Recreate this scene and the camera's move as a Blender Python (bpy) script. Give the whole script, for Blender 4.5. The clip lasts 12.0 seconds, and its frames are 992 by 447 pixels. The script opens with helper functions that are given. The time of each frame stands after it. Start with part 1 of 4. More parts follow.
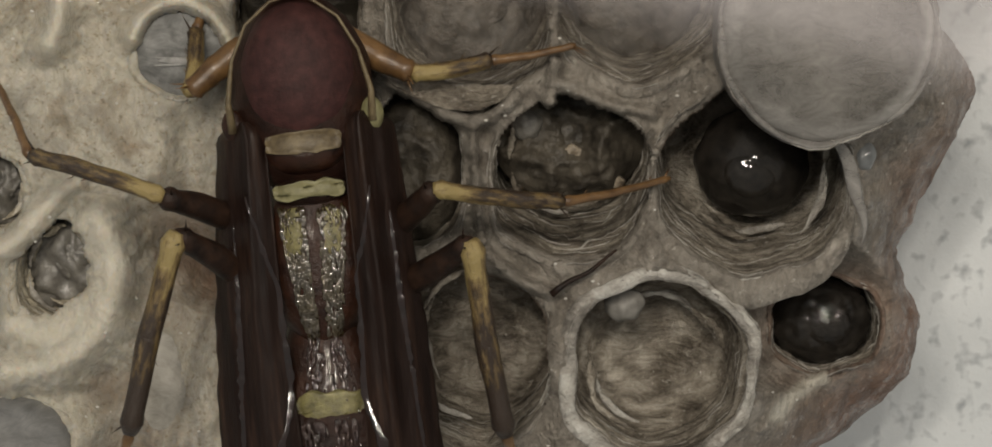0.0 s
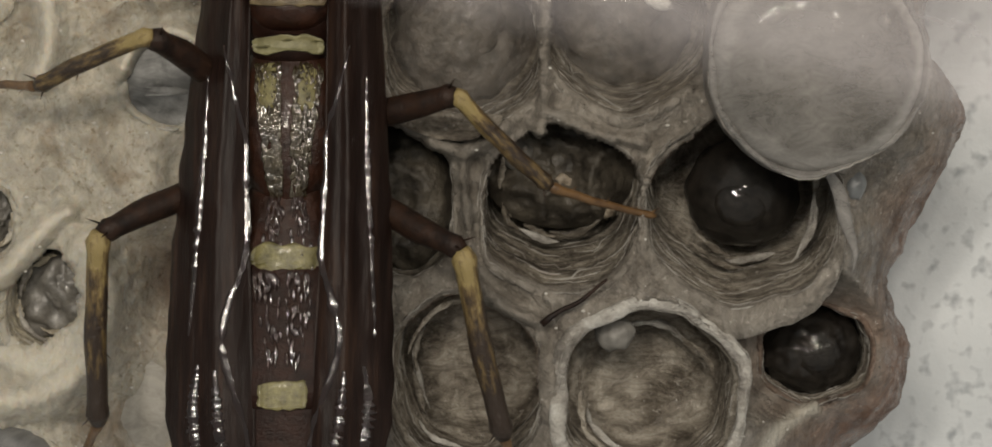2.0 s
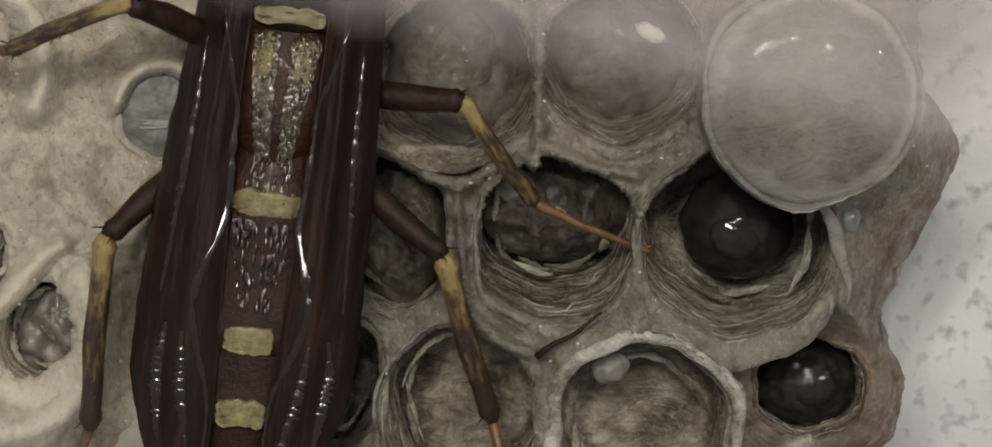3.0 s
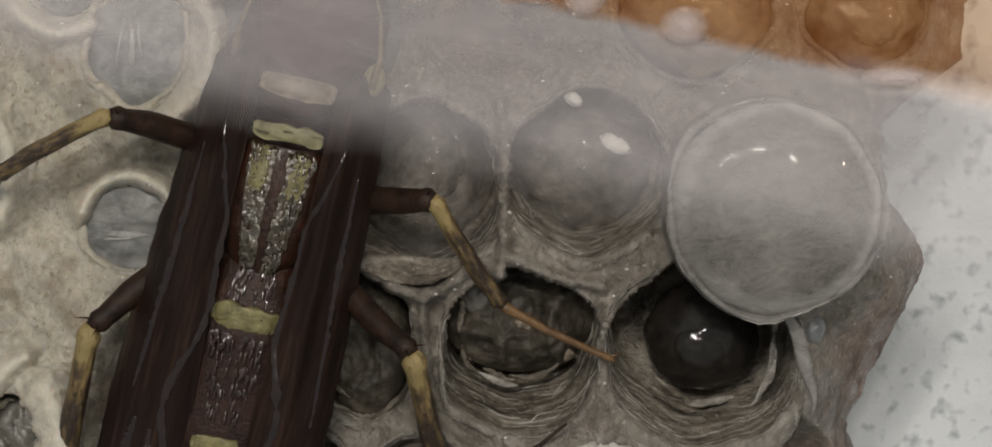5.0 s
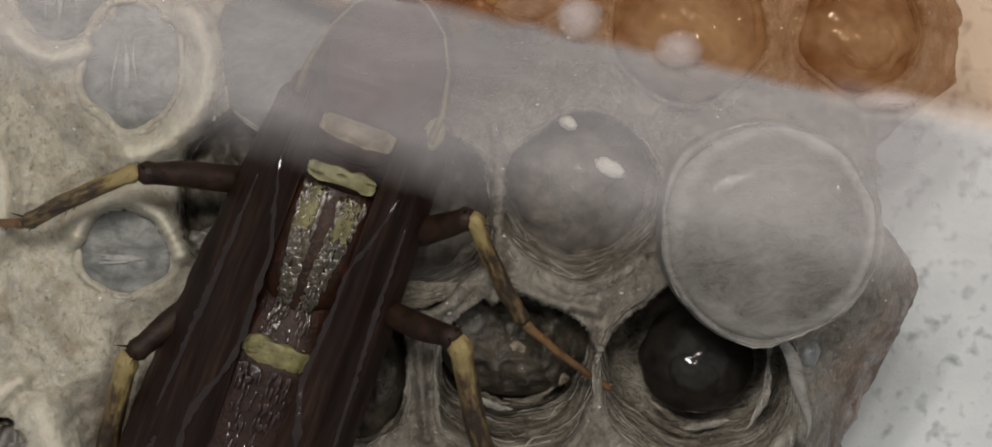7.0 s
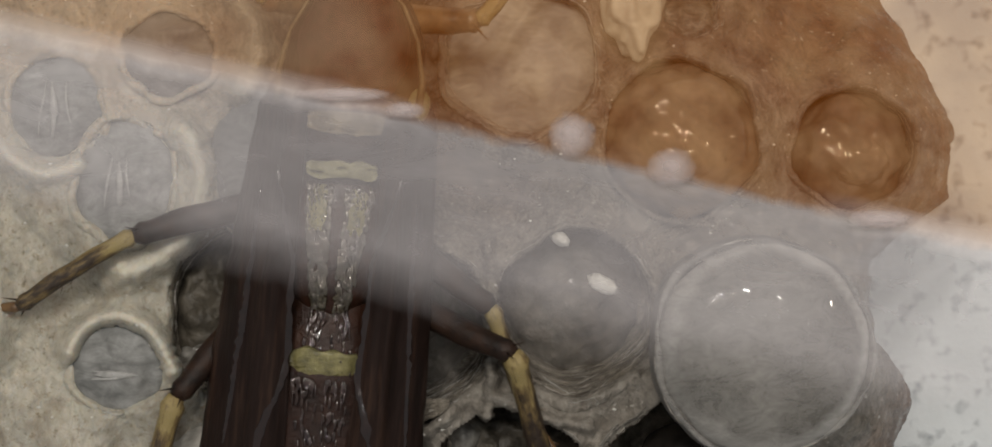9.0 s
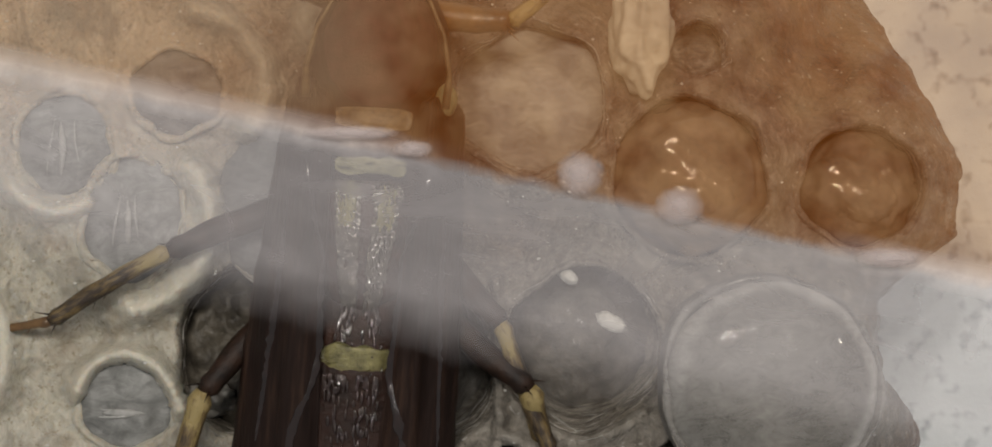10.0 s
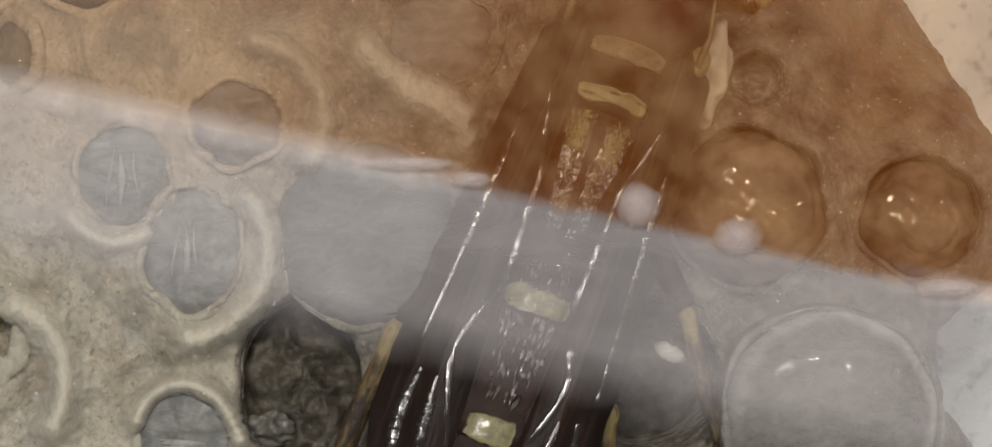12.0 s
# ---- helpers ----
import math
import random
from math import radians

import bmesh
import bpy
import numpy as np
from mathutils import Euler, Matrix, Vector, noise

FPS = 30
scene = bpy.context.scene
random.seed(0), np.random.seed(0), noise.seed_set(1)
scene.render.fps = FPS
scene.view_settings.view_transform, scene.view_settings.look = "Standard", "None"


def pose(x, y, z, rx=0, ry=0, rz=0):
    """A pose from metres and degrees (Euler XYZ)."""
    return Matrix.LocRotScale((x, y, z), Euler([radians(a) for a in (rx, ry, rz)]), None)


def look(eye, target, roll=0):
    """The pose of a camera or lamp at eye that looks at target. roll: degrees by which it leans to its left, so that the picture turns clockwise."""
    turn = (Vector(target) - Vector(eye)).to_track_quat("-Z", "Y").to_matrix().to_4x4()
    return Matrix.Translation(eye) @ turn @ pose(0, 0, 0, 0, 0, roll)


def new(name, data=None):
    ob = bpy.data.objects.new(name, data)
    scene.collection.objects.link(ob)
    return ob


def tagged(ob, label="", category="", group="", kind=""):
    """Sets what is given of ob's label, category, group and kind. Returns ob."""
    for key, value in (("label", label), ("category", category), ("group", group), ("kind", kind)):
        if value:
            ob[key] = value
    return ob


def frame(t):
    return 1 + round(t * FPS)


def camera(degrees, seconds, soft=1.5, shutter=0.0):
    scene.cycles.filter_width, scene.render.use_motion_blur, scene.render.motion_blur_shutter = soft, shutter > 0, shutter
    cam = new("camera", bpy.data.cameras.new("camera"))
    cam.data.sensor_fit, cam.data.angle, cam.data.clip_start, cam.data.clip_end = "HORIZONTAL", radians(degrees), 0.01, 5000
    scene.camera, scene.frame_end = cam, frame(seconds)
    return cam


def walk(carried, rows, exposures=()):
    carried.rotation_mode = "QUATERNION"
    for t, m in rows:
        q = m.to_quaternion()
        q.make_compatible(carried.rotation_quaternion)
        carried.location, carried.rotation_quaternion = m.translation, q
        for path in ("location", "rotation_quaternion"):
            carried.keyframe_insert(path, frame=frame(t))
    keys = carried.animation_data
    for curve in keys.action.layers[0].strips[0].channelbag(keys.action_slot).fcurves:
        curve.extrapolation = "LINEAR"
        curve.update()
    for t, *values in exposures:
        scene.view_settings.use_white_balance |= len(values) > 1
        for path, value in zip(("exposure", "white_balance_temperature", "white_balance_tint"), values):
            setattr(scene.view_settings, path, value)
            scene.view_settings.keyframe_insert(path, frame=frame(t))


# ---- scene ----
# Everything is laid out in millimetres and made in metres.
MM = 0.001
DIST = 85.0          # eye above the rims of the comb
SCALE = 52.0         # plan units to a millimetre
CX, CY = 800.0, 50.0  # plan units at the origin


def flat(px, py, z=0.0):
    """Plan units, x right and y down, to millimetres at the height z."""
    k = (DIST - z) / DIST
    return ((px - CX) / SCALE * k, -(py - CY) / SCALE * k, z)


# ---- camera ----
cam = camera(20.11, 12.0, soft=1.7)
# seconds and the drift of the view over the comb, in plan units
DRIFT = [(0, 0, 0), (0.5, -6, 10), (1, -11, 12), (1.5, -15, 30), (2, -15, 47), (2.5, -19, 72), (3, -24, 99), (3.1, -26, 114), (3.2, -29, 135), (3.3, -32, 162), (3.4, -35, 190), (3.5, -37, 216),
         (3.7, -41, 240), (5.3, -82, 279), (5.5, -78, 283), (6, -81, 288), (6.5, -86, 298), (6.7, -88, 304), (8.3, -84, 333),
         (8.5, -89, 341), (8.6, -90, 356), (8.7, -92, 384), (8.8, -95, 428), (8.9, -97, 468), (9, -99, 496), (9.1, -99, 503), (9.5, -97, 522), (10, -86, 556), (10.5, -66, 572), (11, -40, 592), (11.5, -18, 607), (12, 6, 604)]


def aim(sx, sy):
    tx, ty, _ = flat(784 - sx, 353 - sy)
    ex, ey = 0.0, 0.12 * ty
    dx, dy = tx - ex, ty - ey
    n = math.sqrt(dx * dx + dy * dy + DIST * DIST)
    return pose(ex * MM, ey * MM, DIST * MM, math.degrees(math.asin(dy / n)), -math.degrees(math.atan2(dx, DIST)), 0)


walk(cam, [(t, aim(x, y)) for t, x, y in DRIFT], exposures=[(0, 0.03, 7150, 10), (3, 0.03, 7050, 10), (5.5, 0.02, 6720, 10), (9, 0.0, 6720, 10), (12, 0.05, 6720, 10)])


def drift(t):
    ts = [r[0] for r in DRIFT]
    return np.interp(t, ts, [r[1] for r in DRIFT]), np.interp(t, ts, [r[2] for r in DRIFT])


# ---- light ----
world = bpy.data.worlds.new("room")
scene.world = world
world.use_nodes = True
bg = world.node_tree.nodes["Background"]
bg.inputs["Color"].default_value = (0.93, 0.97, 1.0, 1)
bg.inputs["Strength"].default_value = 0.28


def lamp(name, x, y, z, size, watts, colour):
    data = bpy.data.lights.new(name, "AREA")
    data.shape, data.size, data.energy, data.color = "DISK", size * MM, watts, colour
    ob = new(name, data)
    ob.matrix_basis = look((x * MM, y * MM, z * MM), (0.001, 0.0, 0))
    return ob


for lx, ly, lz, size, e in ((-38, 50, 190, 7, 0.026), (-22, 52, 190, 7, 0.026), (-34, 64, 190, 7, 0.026), (-20, 66, 190, 7, 0.026), (-8, 40, 190, 6, 0.035), (-46, 38, 190, 6, 0.03), (110, 44, 120, 8, 0.03), (48, 52, 190, 8, 0.035), (8, 62, 200, 6, 0.035)):
    lamp("lamp_led", lx, ly, lz, size, e, (1.0, 0.96, 0.9))


# ---- materials ----
def material(name):
    m = bpy.data.materials.new(name)
    m.use_nodes = True
    t = m.node_tree
    return m, t, t.nodes["Principled BSDF"], t.nodes["Material Output"]


def node(t, kind, **values):
    n = t.nodes.new(kind)
    for k, v in values.items():
        n.inputs[k.replace("_", " ")].default_value = v
    return n


def coords(t, sx=1.0, sy=1.0, sz=1.0):
    tc = t.nodes.new("ShaderNodeTexCoord")
    mp = t.nodes.new("ShaderNodeMapping")
    mp.inputs["Scale"].default_value = (sx, sy, sz)
    t.links.new(tc.outputs["Object"], mp.inputs["Vector"])
    return mp.outputs["Vector"]


def ramp(t, fac, stops):
    r = t.nodes.new("ShaderNodeValToRGB")
    e = r.color_ramp.elements
    while len(e) < len(stops):
        e.new(0.5)
    for i, (p, c) in enumerate(stops):
        e[i].position = p
        e[i].color = (*c, 1) if len(c) == 3 else c
    t.links.new(fac, r.inputs["Fac"])
    return r.outputs["Color"]


def noise_tex(t, vec, scale, detail=6.0, rough=0.6, distort=0.0):
    n = node(t, "ShaderNodeTexNoise", Scale=scale, Detail=detail, Roughness=rough, Distortion=distort)
    t.links.new(vec, n.inputs["Vector"])
    return n.outputs["Fac"]


def mixc(t, fac, a, b, mode="MIX"):
    m = t.nodes.new("ShaderNodeMix")
    m.data_type, m.blend_type = "RGBA", mode
    for sock, v in ((m.inputs[0], fac), (m.inputs[6], a), (m.inputs[7], b)):
        if isinstance(v, (int, float)):
            sock.default_value = v
        elif isinstance(v, tuple):
            sock.default_value = (*v, 1)
        else:
            t.links.new(v, sock)
    return m.outputs[2]


def math_node(t, op, a, b=0.0, c=None):
    m = t.nodes.new("ShaderNodeMath")
    m.operation = op
    for i, v in enumerate((a, b, c)):
        if v is None:
            continue
        if isinstance(v, (int, float)):
            m.inputs[i].default_value = v
        else:
            t.links.new(v, m.inputs[i])
    return m.outputs[0]


def bump(t, bsdf, height, strength, dist):
    b = node(t, "ShaderNodeBump", Strength=strength, Distance=dist * MM)
    t.links.new(height, b.inputs["Height"])
    t.links.new(b.outputs["Normal"], bsdf.inputs["Normal"])


def mottle(t, v, col):
    """Blotches and small pale and dark flecks, as chewed fibre leaves them."""
    a = ramp(t, noise_tex(t, v, 0.75, 6, 0.72, 0.8), [(0.34, (0.42, 0.40, 0.38)), (0.52, (0.85, 0.84, 0.83)), (0.66, (1, 1, 1))])
    col = mixc(t, 1.0, col, a, "MULTIPLY")
    fleck = ramp(t, noise_tex(t, v, 4.2, 3, 0.6), [(0.64, (0, 0, 0)), (0.72, (0.6, 0.6, 0.6))])
    col = mixc(t, fleck, col, (0.60, 0.565, 0.50))
    dark = ramp(t, noise_tex(t, v, 3.1, 4, 0.65), [(0.27, (0.7, 0.7, 0.7)), (0.36, (0, 0, 0))])
    return mixc(t, dark, col, (0.05, 0.04, 0.03))


def wet(t, p, v):
    """Patches of dried saliva that shine on the paper."""
    t.links.new(ramp(t, noise_tex(t, v, 1.1, 5, 0.7), [(0.40, (0, 0, 0)), (0.62, (0.9, 0.9, 0.9))]), p.inputs["Coat Weight"])
    p.inputs["Coat Roughness"].default_value = 0.11
    b = node(t, "ShaderNodeBump", Strength=1.0, Distance=0.25 * MM)
    t.links.new(noise_tex(t, v, 3.5, 3, 0.6), b.inputs["Height"])
    t.links.new(b.outputs["Normal"], p.inputs["Coat Normal"])


def paper(name, dark, mid, light, layers=9.0, rough=0.75):
    """Wasp paper: chewed fibre laid down in fine curved bands."""
    m, t, p, out = material(name)
    v = coords(t, 1000, 1000, 1000)
    big = noise_tex(t, v, 0.35, 4, 0.6)
    fibre = noise_tex(t, coords(t, 900, 2300, 3000), 1.0, 7, 0.7, 1.8)
    w = t.nodes.new("ShaderNodeTexWave")
    w.bands_direction = "Z"
    for k, x in (("Scale", 0.5), ("Distortion", layers * 1.6), ("Detail", 5.0), ("Detail Scale", 0.9)):
        w.inputs[k].default_value = x
    t.links.new(coords(t, 350, 350, 1400), w.inputs["Vector"])
    mixed = math_node(t, "ADD", math_node(t, "MULTIPLY", fibre, 0.6), math_node(t, "MULTIPLY", w.outputs["Fac"], 0.13))
    mixed = math_node(t, "ADD", mixed, math_node(t, "MULTIPLY", big, 0.35))
    gain = lambda c: tuple(min(0.85, 1.5 * x) for x in c)
    t.links.new(mottle(t, v, ramp(t, mixed, [(0.40, gain(dark)), (0.56, gain(mid)), (0.74, gain(light))])), p.inputs["Base Color"])
    p.inputs["Roughness"].default_value = rough
    p.inputs["Specular IOR Level"].default_value = 0.35
    wet(t, p, v)
    grain = noise_tex(t, v, 7.0, 4, 0.7)
    bump(t, p, math_node(t, "ADD", mixed, math_node(t, "MULTIPLY", grain, 0.5)), 1.0, 0.32)
    return m


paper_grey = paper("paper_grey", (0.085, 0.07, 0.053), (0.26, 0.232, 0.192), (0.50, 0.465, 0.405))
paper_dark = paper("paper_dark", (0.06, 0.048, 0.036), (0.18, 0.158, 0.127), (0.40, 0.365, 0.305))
paper_cream = paper("paper_cream", (0.32, 0.28, 0.21), (0.56, 0.515, 0.41), (0.74, 0.69, 0.58), 5.0)
paper_rim = paper("paper_rim", (0.20, 0.187, 0.168), (0.40, 0.378, 0.345), (0.60, 0.575, 0.53), 5.0)


def comb_paper():
    """Old brown-grey paper that passes into fresh cream pulp on one flank and rusty edges on the other."""
    m, t, p, out = material("comb_paper")
    v = coords(t, 1000, 1000, 1000)
    sep = t.nodes.new("ShaderNodeSeparateXYZ")
    t.links.new(v, sep.inputs[0])
    big = noise_tex(t, v, 0.3, 5, 0.6)
    fibre = noise_tex(t, coords(t, 2600, 1500, 2600), 1.0, 6, 0.68, 1.5)
    fine = math_node(t, "ADD", math_node(t, "MULTIPLY", fibre, 0.7), math_node(t, "MULTIPLY", big, 0.4))
    grey = ramp(t, fine, [(0.35, (0.085, 0.07, 0.054)), (0.57, (0.21, 0.185, 0.155)), (0.8, (0.42, 0.385, 0.335))])
    cream = ramp(t, fine, [(0.30, (0.27, 0.24, 0.19)), (0.52, (0.43, 0.395, 0.325)), (0.8, (0.66, 0.62, 0.53))])
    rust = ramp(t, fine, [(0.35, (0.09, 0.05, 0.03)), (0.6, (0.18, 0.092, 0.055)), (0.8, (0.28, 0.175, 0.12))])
    left = math_node(t, "MULTIPLY_ADD", sep.outputs["X"], -0.22, -1.35)
    left = math_node(t, "ADD", left, math_node(t, "MULTIPLY", big, 0.9))
    f = t.nodes.new("ShaderNodeClamp")
    t.links.new(left, f.inputs[0])
    stain = ramp(t, noise_tex(t, v, 0.42, 5, 0.6, 0.5), [(0.52, (0, 0, 0)), (0.66, (0.75, 0.75, 0.75))])
    cream = mixc(t, stain, cream, (0.24, 0.18, 0.115))
    thin = ramp(t, noise_tex(t, coords(t, 1000, 700, 1000), 0.55, 6, 0.65, 1.0), [(0.48, (0, 0, 0)), (0.64, (0.7, 0.7, 0.7))])
    cream = mixc(t, thin, cream, (0.235, 0.22, 0.185))
    grit = ramp(t, noise_tex(t, v, 5.0, 4, 0.7), [(0.30, (0.55, 0.5, 0.42)), (0.44, (1, 1, 1)), (0.68, (1, 1, 1)), (0.76, (1.3, 1.3, 1.3))])
    cream = mixc(t, 1.0, cream, grit, "MULTIPLY")
    col = mixc(t, f.outputs[0], grey, cream)
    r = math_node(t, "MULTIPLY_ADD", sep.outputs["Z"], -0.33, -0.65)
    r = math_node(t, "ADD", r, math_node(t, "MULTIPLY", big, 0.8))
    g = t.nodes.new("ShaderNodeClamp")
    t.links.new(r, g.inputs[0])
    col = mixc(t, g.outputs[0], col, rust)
    weights = []
    for name in ("pulp", "pale"):
        at = t.nodes.new("ShaderNodeAttribute")
        at.attribute_name = name
        weights.append(at.outputs["Fac"])
    col = mixc(t, math_node(t, "MULTIPLY", weights[1], 0.55), col, mixc(t, f.outputs[0], (0.36, 0.335, 0.295), (0.48, 0.445, 0.37)))
    far = t.nodes.new("ShaderNodeClamp")
    t.links.new(math_node(t, "ADD", math_node(t, "MULTIPLY_ADD", sep.outputs["Y"], 0.35, -2.5), math_node(t, "MULTIPLY", big, 0.9)), far.inputs[0])
    col = mixc(t, math_node(t, "MULTIPLY", far.outputs[0], 0.4), col, mixc(t, 1.0, col, (1.0, 0.72, 0.52), "MULTIPLY"))
    blotched = mottle(t, v, mixc(t, 1.0, col, (1.28, 1.28, 1.28), "MULTIPLY"))
    col = mixc(t, f.outputs[0], blotched, col)
    t.links.new(mixc(t, weights[0], col, mixc(t, fibre, (0.50, 0.465, 0.385), (0.74, 0.70, 0.60))), p.inputs["Base Color"])
    p.inputs["Roughness"].default_value = 0.62
    p.inputs["Specular IOR Level"].default_value = 0.45
    # fresh pulp lets light in
    t.links.new(math_node(t, "MULTIPLY", f.outputs[0], 0.45), p.inputs["Subsurface Weight"])
    p.inputs["Subsurface Radius"].default_value = (1.0, 0.7, 0.45)
    p.inputs["Subsurface Scale"].default_value = 0.5 * MM
    wet(t, p, v)
    grain = noise_tex(t, v, 6.0, 4, 0.7)
    w = t.nodes.new("ShaderNodeTexWave")
    w.bands_direction = "Z"
    for k, x in (("Scale", 1.0), ("Distortion", 3.0), ("Detail", 4.0), ("Detail Scale", 0.8)):
        w.inputs[k].default_value = x
    t.links.new(coords(t, 300, 300, 1000), w.inputs["Vector"])
    fine = math_node(t, "ADD", fine, math_node(t, "MULTIPLY", w.outputs["Fac"], 0.07))
    smoother = math_node(t, "MULTIPLY_ADD", f.outputs[0], -0.6, 1.0)
    bump(t, p, math_node(t, "MULTIPLY", math_node(t, "ADD", fine, math_node(t, "MULTIPLY", grain, 0.5)), smoother), 1.0, 0.34)
    return m


comb_mat = comb_paper()


def glossy(name, c1, c2, rough, scale=2.0, spec=0.6, coat=0.0, height=0.03, bscale=6.0, stretch=(1, 1, 1)):
    m, t, p, out = material(name)
    v = coords(t, 1000 * stretch[0], 1000 * stretch[1], 1000 * stretch[2])
    n = noise_tex(t, v, scale, 6, 0.65)
    t.links.new(ramp(t, n, [(0.3, c1), (0.7, c2)]), p.inputs["Base Color"])
    p.inputs["Roughness"].default_value = rough
    p.inputs["Specular IOR Level"].default_value = spec
    p.inputs["Coat Weight"].default_value = coat
    p.inputs["Coat Roughness"].default_value = 0.08
    bump(t, p, noise_tex(t, v, bscale, 4, 0.7), 0.6, height)
    return m


def silk(name, c1, c2, cover, rough=0.45, coat=0.0, hem=None):
    """Thin spun silk: part of the light goes straight through. A hem is spun thicker and paler."""
    m, t, p, out = material(name)
    v = coords(t, 1000, 1000, 1000)
    n = noise_tex(t, coords(t, 700, 1300, 1000), 1.6, 9, 0.8, 1.2)
    big = noise_tex(t, v, 0.5, 4, 0.6)
    s = math_node(t, "ADD", math_node(t, "MULTIPLY", n, 0.6), math_node(t, "MULTIPLY", big, 0.4))
    col, thick = ramp(t, s, [(0.35, c1), (0.65, c2)]), math_node(t, "MULTIPLY_ADD", s, 0.6, cover - 0.3)
    if hem:
        at = t.nodes.new("ShaderNodeAttribute")
        at.attribute_name = "hem"
        col = mixc(t, math_node(t, "MULTIPLY", at.outputs["Fac"], math_node(t, "MULTIPLY_ADD", n, 1.4, 0.1)), col, hem)
        thick = math_node(t, "MULTIPLY_ADD", at.outputs["Fac"], 0.15, thick)
    t.links.new(col, p.inputs["Base Color"])
    p.inputs["Roughness"].default_value = rough
    p.inputs["Coat Weight"].default_value = coat
    p.inputs["Coat Roughness"].default_value = 0.05
    bump(t, p, s, 0.5, 0.12)
    clear = t.nodes.new("ShaderNodeBsdfTransparent")
    mx = t.nodes.new("ShaderNodeMixShader")
    t.links.new(thick, mx.inputs[0])
    t.links.new(clear.outputs[0], mx.inputs[1])
    t.links.new(p.outputs[0], mx.inputs[2])
    t.links.new(mx.outputs[0], out.inputs["Surface"])
    return m


larva_black = glossy("larva_black", (0.004, 0.0035, 0.003), (0.024, 0.02, 0.016), 0.6, 1.6, 0.15, 0.5, 0.04, 3.0)
larva_grey = glossy("larva_grey", (0.06, 0.055, 0.048), (0.25, 0.238, 0.215), 0.3, 1.5, 0.5, 0.3, 0.15, 2.5)
larva_pearl = glossy("larva_pearl", (0.09, 0.097, 0.098), (0.19, 0.2, 0.205), 0.3, 1.5, 0.5, 0.4, 0.03, 2.5)
larva_dull = glossy("larva_dull", (0.04, 0.034, 0.028), (0.20, 0.175, 0.15), 0.5, 1.4, 0.45, 0.12, 0.3, 3.0)
larva_wet = glossy("larva_wet", (0.014, 0.012, 0.009), (0.12, 0.104, 0.083), 0.45, 1.3, 0.5, 0.4, 0.2, 3.2)
larva_amber = glossy("larva_amber", (0.05, 0.034, 0.022), (0.21, 0.15, 0.10), 0.62, 0.8, 0.3, 1.0, 0.06, 3.0)
egg_white = glossy("egg_white", (0.15, 0.142, 0.128), (0.26, 0.25, 0.23), 0.5, 2.0, 0.4, 0.0, 0.02)
dome_silk = silk("dome_silk", (0.09, 0.083, 0.072), (0.27, 0.255, 0.235), 0.70, 0.5, 0.8, (0.46, 0.445, 0.42))
tube_silk = silk("tube_silk", (0.15, 0.142, 0.132), (0.38, 0.365, 0.345), 0.6, 0.45)
dome_white = silk("dome_white", (0.12, 0.12, 0.12), (0.24, 0.24, 0.235), 0.75)
cap_grey = silk("cap_grey", (0.10, 0.10, 0.095), (0.28, 0.28, 0.27), 0.92, 0.3)
cap_brown = silk("cap_brown", (0.06, 0.048, 0.04), (0.19, 0.158, 0.132), 1.1, 0.4)
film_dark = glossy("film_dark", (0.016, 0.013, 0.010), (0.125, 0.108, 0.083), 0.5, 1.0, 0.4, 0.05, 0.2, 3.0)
veil_silk = silk("veil_silk", (0.10, 0.09, 0.08), (0.34, 0.315, 0.285), 0.16, 0.4)
lid_cream = silk("lid_cream", (0.36, 0.325, 0.25), (0.64, 0.595, 0.49), 1.3, 0.45)
lid_grey = silk("lid_grey", (0.20, 0.185, 0.16), (0.44, 0.415, 0.365), 1.3, 0.45)
thread_mat = silk("thread_mat", (0.38, 0.375, 0.36), (0.58, 0.57, 0.545), 0.55, 0.35, 0.3)
crumb_mat = glossy("crumb_mat", (0.12, 0.09, 0.06), (0.42, 0.36, 0.28), 0.45, 3.0, 0.5, 0.0, 0.1)
chip_white = glossy("chip_white", (0.42, 0.40, 0.36), (0.66, 0.64, 0.60), 0.5, 3.0)
shell_red = glossy("shell_red", (0.022, 0.0085, 0.008), (0.068, 0.025, 0.023), 0.6, 2.5, 0.25, 0.0, 0.05, 12.0)
shell_dark = glossy("shell_dark", (0.010, 0.0046, 0.0034), (0.034, 0.0135, 0.0085), 0.42, 1.5, 0.22, 0.0, 0.07, 8.0)
shell_brown = glossy("shell_brown", (0.010, 0.0042, 0.0028), (0.046, 0.0175, 0.0095), 0.36, 1.5, 0.3, 0.1, 0.08, 7.0)
shell_yellow = glossy("shell_yellow", (0.06, 0.052, 0.020), (0.24, 0.212, 0.088), 0.34, 3.2, 0.45, 0.15, 0.04, 10.0)
shell_tan = glossy("shell_tan", (0.05, 0.033, 0.017), (0.20, 0.155, 0.085), 0.42, 2.2, 0.45, 0.0, 0.04, 10.0)
shell_pale = glossy("shell_pale", (0.12, 0.11, 0.052), (0.24, 0.222, 0.112), 0.42, 3.0, 0.45, 0.0, 0.04, 10.0)
gilt = glossy("gilt", (0.02, 0.013, 0.006), (0.08, 0.058, 0.024), 0.2, 1.6, 1.0, 1.0, 0.05, 6.0, (1.5, 0.8, 1))
silver = glossy("silver", (0.010, 0.0048, 0.0036), (0.04, 0.018, 0.012), 0.2, 1.6, 0.4, 0.8, 0.05, 6.0, (1.5, 0.8, 1))
gilt.node_tree.nodes["Principled BSDF"].inputs["Metallic"].default_value = 0.3
silver.node_tree.nodes["Principled BSDF"].inputs["Metallic"].default_value = 0.2
